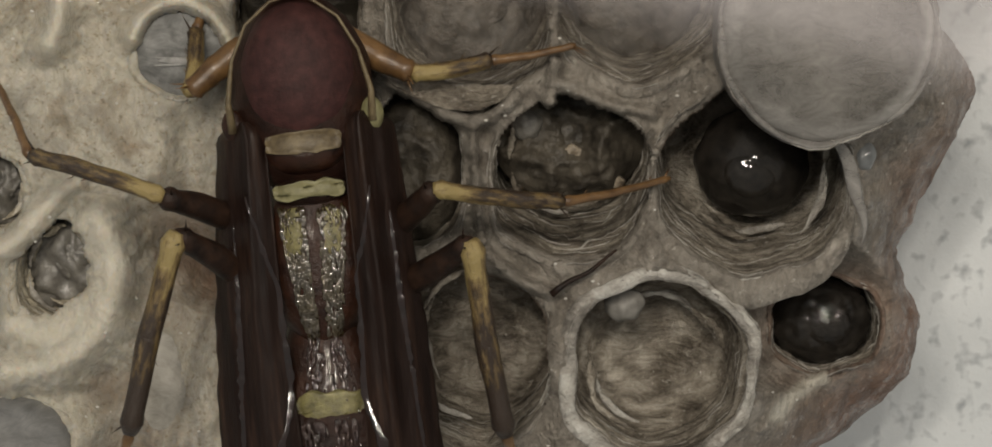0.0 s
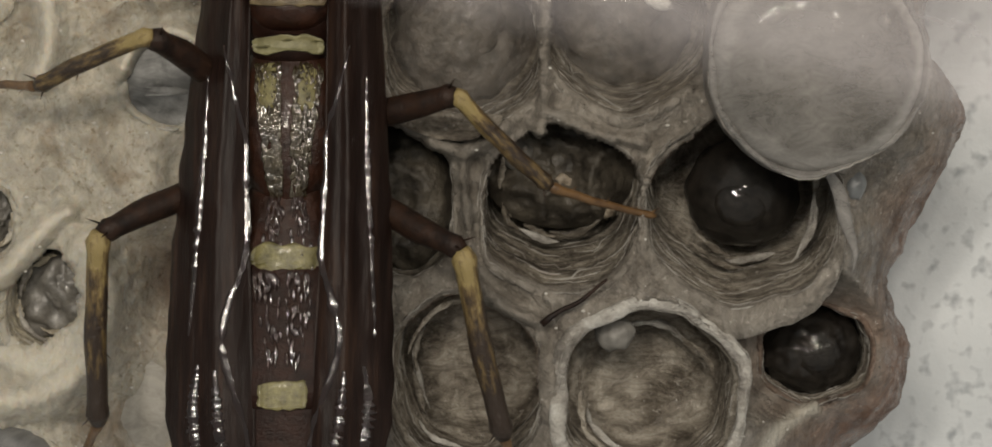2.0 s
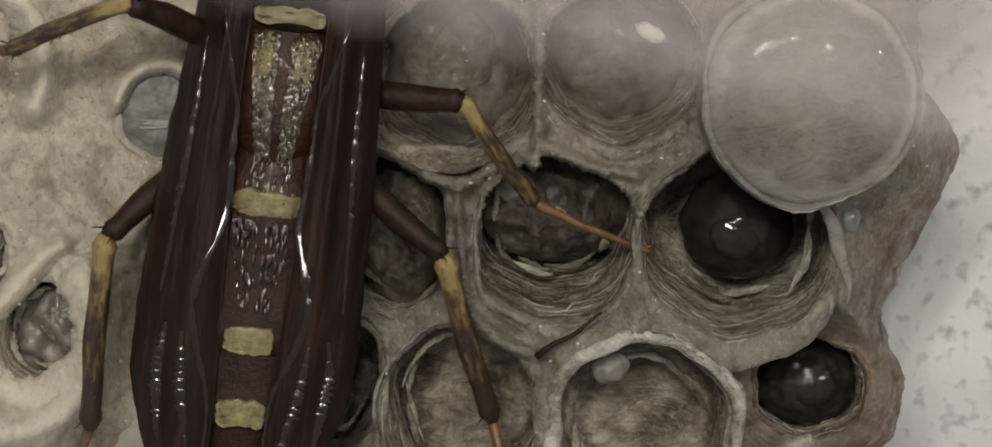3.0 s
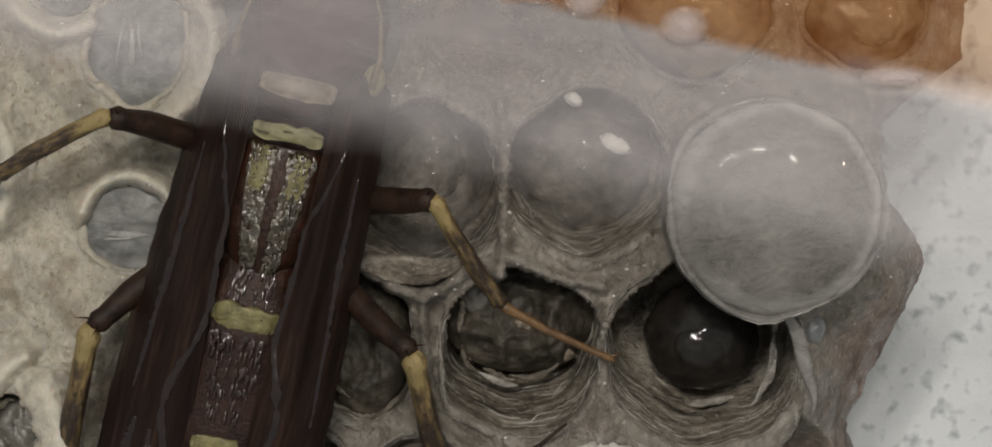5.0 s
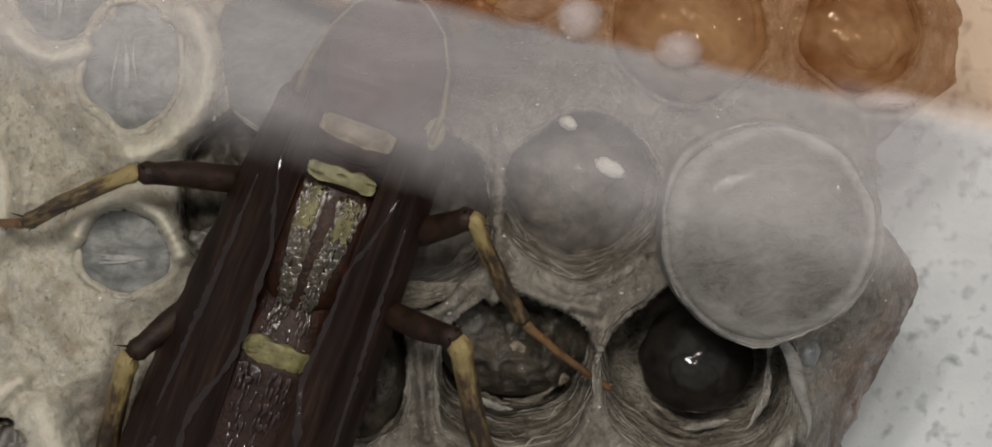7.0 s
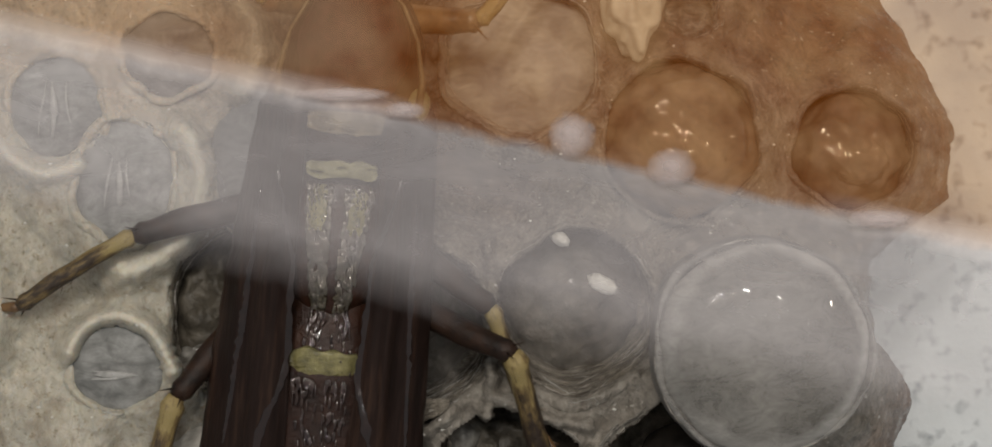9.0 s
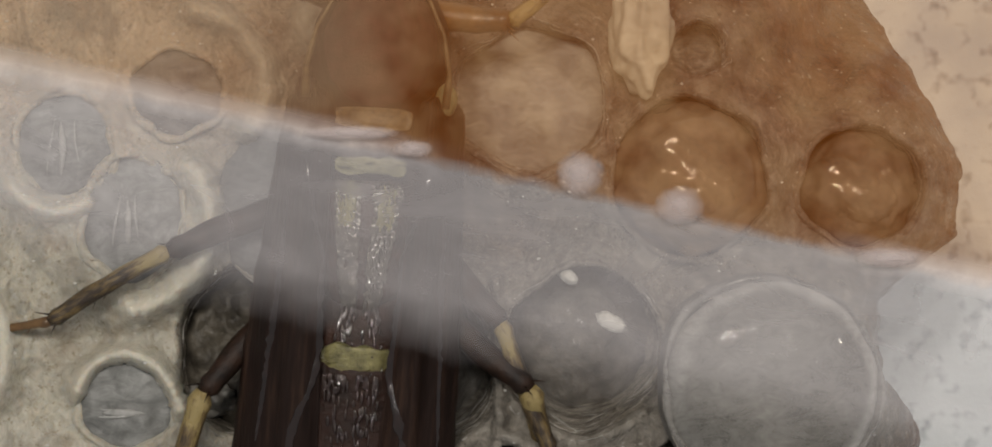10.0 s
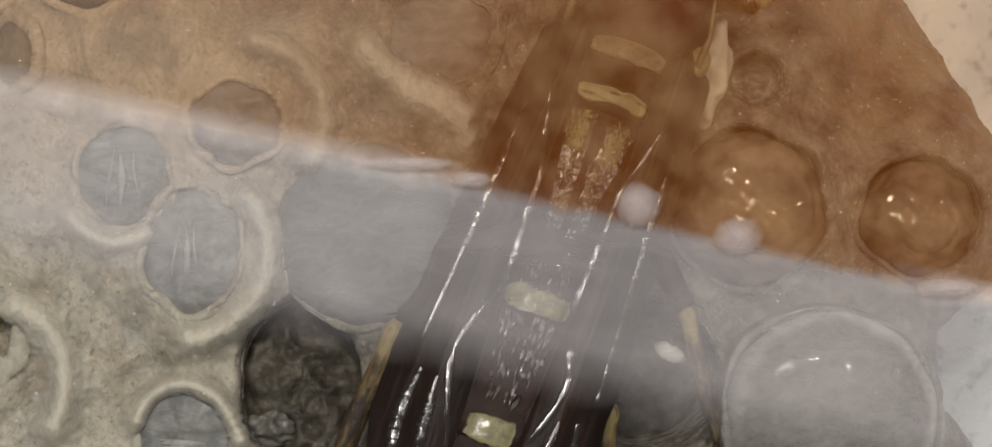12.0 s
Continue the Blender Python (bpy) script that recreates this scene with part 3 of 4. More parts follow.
def cell_wall(x, y, rx, ry, top, bx, by, deep, rim, seed):
    """A hexagonal paper tube with a torn rim, ridged inside, closed by a rounded floor. The rim faces come last but one."""
    n = 84
    cx, cy, _ = flat(x, y, top)
    R, aspect = rx / SCALE, ry / rx
    inner = 1 - rim / R
    thin = 0.55 * rim / R
    profile = [(1.0 if top < 2 else 0.9, -1.8 if top < 2 else -3.6, 1), (0.99 if top < 2 else 1.02, -0.9 if top < 2 else -1.2, 1), (0.995, -0.35, 1), (1.0, -0.10, 1), (0.985, 0.03, 1),
               (0.5 + 0.5 * inner, 0.07, 0), (inner + 0.015, 0.0, 0), (inner, -0.14, 0)]
    if top > 2:
        profile[5:] = [(0.5 + 0.5 * inner, -0.06, 0), (inner + 0.015, -0.3, 0), (inner, -0.42, 0)]
    steps = 20
    for i in range(1, steps + 1):
        f = i / steps
        profile.append((inner - 0.06 * f * f, -0.14 - (deep * 0.82 - 0.14) * f, 0))
    for rr, f in ((0.7, 0.9), (0.5, 0.96), (0.28, 0.99), (0.08, 1.0)):
        profile.append((rr * inner, -deep * f, 0))
    rows = []
    for i, (rr, dz, outer) in enumerate(profile):
        row = []
        depth = min(1.0, max(0.0, -dz / deep))
        for j in range(n):
            a = 2 * math.pi * j / n
            q = Vector((math.cos(a) * 2 + seed * 3, math.sin(a) * 2, 0))
            wob = outline(a, seed, depth)
            fold = noise.noise(Vector((math.cos(a) * 1.6 + seed, math.sin(a) * 1.6, dz * 1.6)))
            ridge = 0 if outer else (0.008 * math.sin(dz * 11 + 5 * fold) + 0.05 * fold + 0.05 * noise.noise(Vector((math.cos(a) * 1.3 + seed, math.sin(a) * 1.3, dz * 4.5)))) * min(1, depth * 5)
            k = rr * R * wob * (1 + ridge)
            if 5 <= i <= 9:
                k += R * min(thin, 0.06) * (0.3 * math.sin(a + seed) + 0.8 * noise.noise(q * 1.1 + Vector((0, 0, 4))))
            torn = (0.17 * noise.noise(q * 1.4) + 0.10 * noise.noise(q * 4.5) + 0.09 * noise.noise(q * 11)) * max(0, 1 - depth * 4)
            lip = LIPS.get((x, y), 0.0) if i >= 5 else 0.0
            row.append((cx + k * math.cos(a) + bx * depth, cy + aspect * k * math.sin(a) * (1 - 0.8 * lip / R) + by * depth + lip, top + dz + torn))
        rows.append(row)
    return rings(rows, False, True)


def cap(x, y, R, aspect, top, rise, flatness, seed, n=56):
    """A spun cap over a cell."""
    cx, cy, _ = flat(x, y, top)
    rows = []
    m = 32 if n > 60 else 14
    for i in range(m + 1):
        f = i / m
        a = f * math.pi / 2
        rr = math.cos(a) ** flatness
        row = []
        for j in range(n):
            b = 2 * math.pi * j / n
            q = Vector((math.cos(b) * rr * 2 + seed, math.sin(b) * rr * 2, f))
            k = R * max(rr, 0.02) * (1 + 0.03 * noise.noise(q * 1.2))
            row.append((cx + k * math.cos(b), cy + aspect * k * math.sin(b), top + rise * math.sin(a) + (0.04 if n > 60 else 0.12) * noise.noise(q * 1.5) + (0.01 if n > 60 else 0.05) * noise.noise(q * 4)))
        rows.append(row)
    return rings(rows, False, True)


def fibres(verts, n, first, last, count, seed, fine=1.0):
    """Fine strands of chewed wood that follow the rings of a paper surface."""
    rng = random.Random(seed)
    out_v, out_f = [], []
    for c in range(count):
        i, j = rng.randint(first, last), rng.randrange(n)
        steps = rng.randint(3, 9)
        slope = rng.choice((0, 0, 0, 1, -1))
        pts = []
        for q in range(steps):
            row = min(last, max(first, i + (slope if q > steps // 2 else 0)))
            p = Vector(verts[row * n + (j + q) % n])
            pts.append(p + Vector((rng.uniform(-0.02, 0.02), rng.uniform(-0.02, 0.02), 0.03 + rng.uniform(0, 0.03))))
        r = fine * rng.uniform(0.012, 0.034)
        v, f = tube(pts, [r * math.sin(math.pi * (0.12 + 0.76 * q / (steps - 1))) for q in range(steps)], 4)
        b = len(out_v)
        out_v += v
        out_f += [tuple(k + b for k in face) for face in f]
    return out_v, out_f


def larva(label, cx, cy, cz, rx, ry, rz, rough, scale, seed, skin, tilt=(0.0, 0.0)):
    """A legless grub: a plump body and the blunt head that it turns to the mouth of the cell."""
    grub = new("larva", None)
    grub.location = (cx * MM, cy * MM, cz * MM)
    mesh_object("body", *blob(0, 0, 0, rx, ry, rz, rough, scale, 60, 40, seed), skin, grub)
    hx, hy = tilt
    mesh_object("head", *blob(hx, hy, rz * (1 - 0.35 * (hx * hx + hy * hy)) - 0.3, rx * 0.5, ry * 0.47, 0.36, rough, scale * 1.3, 40, 26, seed + 2), skin, grub)
    tagged(grub, label, "larva", "larvae")
    return grub


def crumple(cx, cy, z, rx, ry, h, seed, n=84, m=34):
    """A dried, wrinkled film stretched over what lies in a cell."""
    rows = []
    for i in range(m):
        f = 1 - i / m
        row = []
        for j in range(n):
            a = 2 * math.pi * j / n
            q = Vector((f * math.cos(a) * rx + seed, f * math.sin(a) * ry, seed * 0.7))
            fold = sum(w * (0.5 - abs(noise.noise(q * k))) for w, k in ((1.1, 0.5), (0.6, 1.1), (0.3, 2.4), (0.12, 5.5)))
            row.append((cx + f * rx * math.cos(a), cy + f * ry * math.sin(a), z + h * fold - 1.1 * f ** 5))
        rows.append(row)
    return rings(rows, False, True)


def threads(x, y, top, R, seed, upright):
    """Pale silk strands across a cap."""
    rng = random.Random(seed)
    cx, cy, _ = flat(x, y, top)
    made = []
    for k in range(3):
        o = (k - 1) * 0.22 * R + rng.uniform(-0.15, 0.15)
        reach_up, reach_down = rng.uniform(0.35, 0.85), rng.uniform(0.35, 0.85)
        path = []
        for i in range(9):
            u = -reach_down + (reach_up + reach_down) * i / 8
            w = o * (1 - 0.25 * u) + 0.06 * math.sin(u * 3 + k * 2)
            px, py = (w, u * R) if upright else (u * R, w * 0.4 - 0.25 * R)
            path.append((cx + px, cy + py, top + 0.45 * (1 - u * u) + 0.12))
        made.append(tube(path, [0.012 + (0.11 if k == 1 else 0.03) * math.sin(math.pi * i / 8) * rng.uniform(0.6, 1.2) for i in range(9)], 8, 0.35))
    return made


loose = {True: [], False: []}
for number, (x, y, rx, ry, top, bx, by, deep, rim, kind) in enumerate(CELLS):
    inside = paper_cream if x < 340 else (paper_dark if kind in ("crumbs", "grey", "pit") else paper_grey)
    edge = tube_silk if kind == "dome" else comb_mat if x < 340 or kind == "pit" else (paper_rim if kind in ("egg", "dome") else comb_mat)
    if kind != "lid":
        wv, wf = cell_wall(x, y, rx, ry, top, bx, by, deep, rim, number * 1.37)
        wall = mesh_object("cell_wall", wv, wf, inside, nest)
        if "amber" not in kind:
            loose[x > 340].append(fibres(wv, 84, 3, 24, 110 if x > 560 else 45, number))
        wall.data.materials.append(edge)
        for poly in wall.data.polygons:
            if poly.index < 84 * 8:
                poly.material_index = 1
        rim_light = [0.0] * len(wall.data.vertices)
        for v in range(84 * 3, 84 * 8):
            rim_light[v] = (0.0 if kind in ("pit", "amber", "amber_low", "larva_small") else 0.8) + 0.5 * noise.noise(wall.data.vertices[v].co * 1500)
        wall.data.attributes.new("pale", "FLOAT", "POINT").data.foreach_set("value", rim_light)
    R = rx / SCALE
    k = ry / rx
    cx, cy, _ = flat(x, y, top)
    if kind == "larva":
        larva("glossy black larva head deep in a paper cell", cx + bx - 0.15, cy + by - 0.3, top - 3.1, 1.8, 1.72, 1.6, 0.05, 1.5, 3.0, larva_black, (-0.1, -0.25))
    elif kind == "larva_small":
        larva("small glossy black larva filling a low cell", cx - 0.1, cy + 0.05, top - 1.35, 1.62, 1.4, 1.2, 0.10, 2.6, 5.0, larva_black, (0.15, -0.1))
    if kind in ("egg", "open", "larva", "crumbs", "grey"):
        rng = random.Random(number)
        for c in range(9):
            a0, span = rng.uniform(0, 6.3), rng.uniform(0.5, 1.3)
            depth = rng.uniform(0.3, 0.85)
            rr = (0.80 - 0.2 * depth ** 3) * (1 - rim / R)
            path = []
            for i in range(11):
                a = a0 + span * i / 10
                q = Vector((math.cos(a) * 2, math.sin(a) * 2, c))
                w = rr * outline(a, number * 1.37, depth) * (1 + 0.06 * noise.noise(q))
                path.append((cx + R * w * math.cos(a) + bx * depth, cy + R * k * w * math.sin(a) + by * depth + 0.5 * LIPS.get((x, y), 0.0), top - depth * deep * 0.8 + 0.3 * noise.noise(q * 0.8)))
            mesh_object("paper_layer", *tube(path, [rng.uniform(0.06, 0.15) * math.sin(math.pi * (0.06 + 0.88 * i / 10)) for i in range(11)], 8, 0.7), paper_rim if c % 3 == 0 else inside, wall)
    if kind == "egg":
        ob = mesh_object("egg", *blob(cx - 0.95, cy + 1.95, top - 1.4, 0.62, 0.55, 0.5, 0.15, 1.0), egg_white)
        tagged(ob, "pale egg stuck to the wall of an open cell", "egg")
    elif kind == "crumbs":
        larva("wrinkled grey larva among crumbs in its cell", cx + 0.3, cy + 1.2, top - 3.4, 1.9, 1.4, 1.2, 0.3, 1.1, 8.0, larva_wet, (-0.3, 0.2))
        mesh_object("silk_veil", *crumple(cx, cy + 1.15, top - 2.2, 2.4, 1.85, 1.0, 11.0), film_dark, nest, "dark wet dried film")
        rng = random.Random(4)
        for c in range(6):
            a, d = rng.uniform(0, 6.3), rng.uniform(0.3, 1.0)
            e = rng.uniform(0.12, 0.3)
            ob = mesh_object("crumb", *blob(cx + 1.7 * d * math.cos(a), cy + 0.4 + 1.3 * d * math.sin(a), top - 2.1 - 0.5 * d, e * 1.4, e, e, 0.5, 2.0, 12, 8, c), crumb_mat)
            tagged(ob, "brown crumb of chewed food in a cell", "crumb", "crumbs")
        ob = mesh_object("egg", *blob(cx - 1.35, cy + 1.75, top - 1.9, 0.5, 0.55, 0.45, 0.1, 1.0), larva_grey)
        tagged(ob, "bluish grey egg beside the crumbs", "egg")
    elif kind in ("grey", "pale"):
        low = 0.5 if kind == "grey" else 0.45
        larva("grey larva curled at the bottom of its cell", cx + bx * 0.8, cy + by * 0.8 + 0.1, top - deep * 0.95, R * 0.85, R * k * 0.85, deep * low, 0.3 if kind == "grey" else 0.16, 1.4, number,
              larva_grey if x < 340 else larva_wet if kind == "grey" else larva_dull, (0.2, 0.3))
        if kind == "grey" and x > 340:
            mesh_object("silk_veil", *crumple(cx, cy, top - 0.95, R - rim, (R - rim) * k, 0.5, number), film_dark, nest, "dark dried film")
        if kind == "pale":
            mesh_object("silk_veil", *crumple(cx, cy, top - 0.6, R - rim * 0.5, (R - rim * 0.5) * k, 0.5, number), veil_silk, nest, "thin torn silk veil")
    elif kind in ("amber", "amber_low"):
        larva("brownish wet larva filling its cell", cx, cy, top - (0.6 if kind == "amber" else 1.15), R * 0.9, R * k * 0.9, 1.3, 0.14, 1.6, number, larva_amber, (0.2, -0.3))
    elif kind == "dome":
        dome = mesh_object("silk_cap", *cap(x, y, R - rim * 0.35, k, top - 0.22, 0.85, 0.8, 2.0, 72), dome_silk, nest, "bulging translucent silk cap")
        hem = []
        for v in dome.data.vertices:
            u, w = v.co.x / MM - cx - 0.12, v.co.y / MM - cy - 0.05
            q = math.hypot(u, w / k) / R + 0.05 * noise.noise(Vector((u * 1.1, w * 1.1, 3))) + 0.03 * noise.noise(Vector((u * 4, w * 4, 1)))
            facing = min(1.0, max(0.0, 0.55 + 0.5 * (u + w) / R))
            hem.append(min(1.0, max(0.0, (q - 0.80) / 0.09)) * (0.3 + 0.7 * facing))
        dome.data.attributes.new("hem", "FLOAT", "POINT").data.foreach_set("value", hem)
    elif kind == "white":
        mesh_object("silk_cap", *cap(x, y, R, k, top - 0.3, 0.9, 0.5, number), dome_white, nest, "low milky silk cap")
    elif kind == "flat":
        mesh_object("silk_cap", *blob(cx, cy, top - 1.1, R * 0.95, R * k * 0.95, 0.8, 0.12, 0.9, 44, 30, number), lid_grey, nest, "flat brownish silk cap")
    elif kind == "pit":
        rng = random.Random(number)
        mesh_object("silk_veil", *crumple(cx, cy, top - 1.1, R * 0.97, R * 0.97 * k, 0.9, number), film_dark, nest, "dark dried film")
        for c in range(4):
            w = rng.uniform(0.5, 0.9)
            ob = mesh_object("crumb", *blob(cx + rng.uniform(-0.75, 0.75) * R, cy + rng.uniform(-0.8, 0.8) * R * k, top - 1.2 + rng.uniform(-0.4, 0.4), w, w * rng.uniform(0.7, 1.2), 0.7, 0.35, 1.3, 44, 30, c + number), larva_wet if c % 3 else larva_grey)
            tagged(ob, "dark grey wrinkled lump of food in a sunken cell", "crumb", "crumbs")
    elif kind == "lid" and x > 240:
        mesh_object("paper_lid", *blob(cx, cy, top - 1.0, R * 1.02, R * k * 1.02, 1.0, 0.28, 0.9, 44, 30, number), lid_grey, nest, "sealed lid of fresh pulp")
    elif kind in ("slit", "slit_flat", "capped"):
        lid = mesh_object("silk_cap", *cap(x, y, R - rim * 0.25, k, top - 0.27, 0.3, 0.6, number), cap_brown if kind == "capped" else cap_grey, nest, "grey silk cap with pale threads")
        if kind != "capped":
            for tv in threads(x, y, top - 0.42, R - rim, number, kind == "slit"):
                mesh_object("thread", *tv, thread_mat, lid)

for grey, bundles in loose.items():
    fv, ff = [], []
    for v, f in bundles:
        ff += [tuple(k + len(fv) for k in face) for face in f]
        fv += v
    fuzz = mesh_object("paper_fuzz", fv, ff, paper_rim if grey else paper_cream, nest)
    tagged(fuzz, "fine pale strands of chewed wood", kind="stuff")

path = []
for i in range(21):
    f = i / 20
    px = 1318 + 46 * math.sin(f * 1.9) + 4 * math.sin(f * 9)
    x, y, z = flat(px, 218 + 165 * f, 0.9 - 0.6 * f)
    path.append((x, y, z))
mesh_object("paper_strand", *tube(path, [0.22 * math.sin(math.pi * (0.12 + 0.85 * i / 20)) * (1.3 - 0.7 * i / 20) for i in range(21)], 12, 0.6), tube_silk, nest, "pale curled strand of paper")

# a torn shelf of paper hanging between two cells
upper = along(((604, 122), (680, 116), (745, 140), (812, 132)), 31)
lower = along(((606, 126), (660, 158), (735, 205), (806, 150)), 31)
sv, sf = [], []
for side in (0, 1):
    for i in range(31):
        for j in range(7):
            f = j / 6
            ragged = 5 * noise.noise(Vector((i * 0.5, side * 0.01, j * 0.1))) * (1 - f) + 4 * noise.noise(Vector((i * 0.9, 4, 0))) * f
            px, py = upper[i] * (1 - f) + lower[i] * f
            z = 0.1 + 0.5 * f + 0.12 * noise.noise(Vector((px * 0.03, py * 0.03, 0)))
            sv.append(flat(px, py + ragged, z - 0.09 * side))
for i in range(30):
    for j in range(6):
        a = i * 7 + j
        sf += [(a, a + 7, a + 8, a + 1), (217 + a, 217 + a + 1, 217 + a + 8, 217 + a + 7)]
rim_ids = [i * 7 for i in range(31)] + [30 * 7 + j for j in range(1, 7)] + [i * 7 + 6 for i in range(29, -1, -1)] + [j for j in range(5, 0, -1)]
sf += [(a, b, 217 + b, 217 + a) for a, b in zip(rim_ids, rim_ids[1:] + rim_ids[:1])]
mesh_object("paper_shelf", sv, sf, paper_grey, nest, "torn pale shelf of paper")

x, y, z = flat(1366, 246, 0.1)
ob = mesh_object("egg", *blob(x, y, z - 0.5, 0.42, 0.5, 0.4, 0.1, 1.0), larva_pearl)
tagged(ob, "bluish grey bead behind a strand of paper", "egg")

x, y, z = flat(872, 466, 0.35)
x2, y2, _ = flat(975, 398, 0.35)
ob = mesh_object("fibre", *tube([(x + (x2 - x) * i / 8, y + (y2 - y) * i / 8 + 0.06 * math.sin(i), z + 0.05 * math.sin(i * 1.7)) for i in range(9)],
                                [0.12, 0.1, 0.08, 0.08, 0.07, 0.07, 0.06, 0.05, 0.04], 8), leg_dark)
tagged(ob, "dark brown fibre lying on the paper wall", "fibre")

# a cream flake of pulp standing on the far cells, and white specks in a cell
x, y, z = flat(1102, -512, 0.8)
ob = mesh_object("pulp_flake", *blob(x, y, z - 0.6, 0.95, 1.8, 0.9, 0.35, 1.1, 40, 28, 4.0), lid_cream)
tagged(ob, "cream flake of pulp stuck on the comb", "pulp flake", "flakes")
for px, py, sx, sy in ((1052, -47, 0.5, 0.27), (985, -118, 0.3, 0.2)):
    x, y, z = flat(px, py, -0.25)
    ob = mesh_object("speck", *blob(x, y, z, sx, sy, 0.2, 0.35, 2.0, 18, 12, px), chip_white)
    ob.data.transform(Matrix.Translation((x * MM, y * MM, z * MM)) @ pose(0, 0, 0, 0, 0, -28) @ Matrix.Translation((-x * MM, -y * MM, -z * MM)))
    tagged(ob, "small white speck on a veiled cell", "speck", "specks")

# dust grains, coloured pale so that they also stand in for tiny glints
rng = random.Random(21)
dv, df = [], []
while len(dv) < 260 * 42:
    x, y, z = rng.choice(cv)
    if z < -1.6:
        continue
    r = rng.uniform(0.018, 0.045)
    bv, bf = blob(x, y, z + 0.02, r * rng.uniform(1, 1.8), r, r * 0.7, 0.3, 2.0, 8, 6, rng.random() * 9)
    df += [tuple(k + len(dv) for k in face) for face in bf]
    dv += bv
dust_glints = mesh_object("dust_glints", dv, df, chip_white, nest)
tagged(dust_glints, "tiny pale grains and white glint dots on the paper", kind="stuff")

# ---- the table under the nest ----
top_v = [(-400, -400, GROUND), (400, -400, GROUND), (400, 400, GROUND), (-400, 400, GROUND),
         (-400, -400, GROUND - 20), (400, -400, GROUND - 20), (400, 400, GROUND - 20), (-400, 400, GROUND - 20)]
table = mesh_object("ground", top_v, [(0, 1, 2, 3), (7, 6, 5, 4), (0, 4, 5, 1), (1, 5, 6, 2), (2, 6, 7, 3), (3, 7, 4, 0)], speckle_mat, smooth=False)
tagged(table, "white stone top with grey speckles", "stone top", kind="structure")

# ---- the clear film over the far part of the nest ----
FILM_Z = 7.4
fx, fy, _ = flat(788, -301, FILM_Z)
film = new("plastic_film", None)
film.matrix_basis = pose(fx * MM, fy * MM, FILM_Z * MM, 0, 0, -12.5)
tagged(film, "clear plastic film with a milky strip and an amber part", "plastic film")


def sheet(v0, v1, rows):
    verts = []
    for i in range(rows + 1):
        for j in range(61):
            u, v = -34 + 68 * j / 60, v0 + (v1 - v0) * i / rows
            verts.append((u, v, 0.12 * noise.noise(Vector((u * 0.2, v * 0.3, 2)))))
    return verts, [(i * 61 + j, i * 61 + j + 1, (i + 1) * 61 + j + 1, (i + 1) * 61 + j) for i in range(rows) for j in range(60)]


for name, v0, v1, label in (("milky_part", -9, 0.6, "milky clear plastic"), ("amber_part", 0.6, 21, "amber tinted plastic")):
    part = mesh_object(name, *sheet(v0, v1, 12), film_mat, film, label)
    part.visible_shadow = False
lint = new("lint", None)
tagged(lint, "soft white fluff along the crease of the film", "lint")
for px, py, w, h in ((1003, -284, 0.62, 0.62), (1160, -236, 0.66, 0.52), (1490, -152, 0.9, 0.26), (738, -325, 0.6, 0.26), (640, -349, 1.3, 0.2)):
    x, y, z = flat(px, py, FILM_Z + 0.35)
    mesh_object("tuft", *blob(x, y, z, w * 1.15, h * 1.15, 0.12, 0.4, 1.6, 36, 18, px), lint_mat, lint)


# ---- the wasp ----
wasp = new("wasp", None)
tagged(wasp, "dark brown paper wasp with yellow bands and folded wings", "wasp")


def ring_body(sections, n=36, bump_amp=0.0, seed=0.0):
    """Sections of y, half width, half height, centre height: a body along y."""
    rows = []
    for y, w, h, z in sections:
        row = []
        for j in range(n):
            a = 2 * math.pi * j / n
            k = 1 + bump_amp * noise.noise(Vector((math.cos(a), math.sin(a), y * 1.3 + seed)) * 1.8)
            row.append((w * k * math.cos(a), y, z + h * k * math.sin(a)))
        rows.append(row)
    return rings(rows, True, True)


def oval(y0, y1, w, h, z, n=14, p=0.5):
    out = []
    for i in range(n + 1):
        f = i / n
        s = max(0.04, (1 - (2 * f - 1) ** 2)) ** p
        out.append((y0 + (y1 - y0) * f, w * s, h * s, z))
    return out


def patch(x0, x1, y0, y1, height, lift, n=10, m=8, seed=0.0, round_ends=True):
    """A thin plate with rounded outline, resting on the surface height(x, y)."""
    verts, faces = [], []
    for side in (1, 0):
        for i in range(n + 1):
            for j in range(m + 1):
                u, v = 2 * i / n - 1, 2 * j / m - 1
                if round_ends:
                    u2, v2 = u * math.sqrt(1 - 0.18 * v ** 4), v * math.sqrt(1 - 0.3 * u ** 4)
                else:
                    u2, v2 = u, v
                x, y = (x0 + x1) / 2 + u2 * (x1 - x0) / 2, (y0 + y1) / 2 + v2 * (y1 - y0) / 2
                x += 0.07 * noise.noise(Vector((u * 2.6, v * 2.6, seed + 3)))
                y += 0.11 * noise.noise(Vector((u * 2.6, v * 2.6, seed + 9)))
                e = 1 - max(abs(u), abs(v)) ** 6
                verts.append((x, y, height(x, y) + (0.02 + lift * e + 0.012 * noise.noise(Vector((x * 3, y * 3, seed))) if side else -0.15)))
    k = (n + 1) * (m + 1)
    for i in range(n):
        for j in range(m):
            a = i * (m + 1) + j
            faces.append((a, a + m + 1, a + m + 2, a + 1))
            faces.append((k + a, k + a + 1, k + a + m + 2, k + a + m + 1))
    edge = [i * (m + 1) for i in range(n + 1)] + [n * (m + 1) + j for j in range(1, m + 1)] + \
           [i * (m + 1) + m for i in range(n - 1, -1, -1)] + [j for j in range(m - 1, 0, -1)]
    for a, b in zip(edge, edge[1:] + edge[:1]):
        faces.append((a, b, k + b, k + a))
    return verts, faces


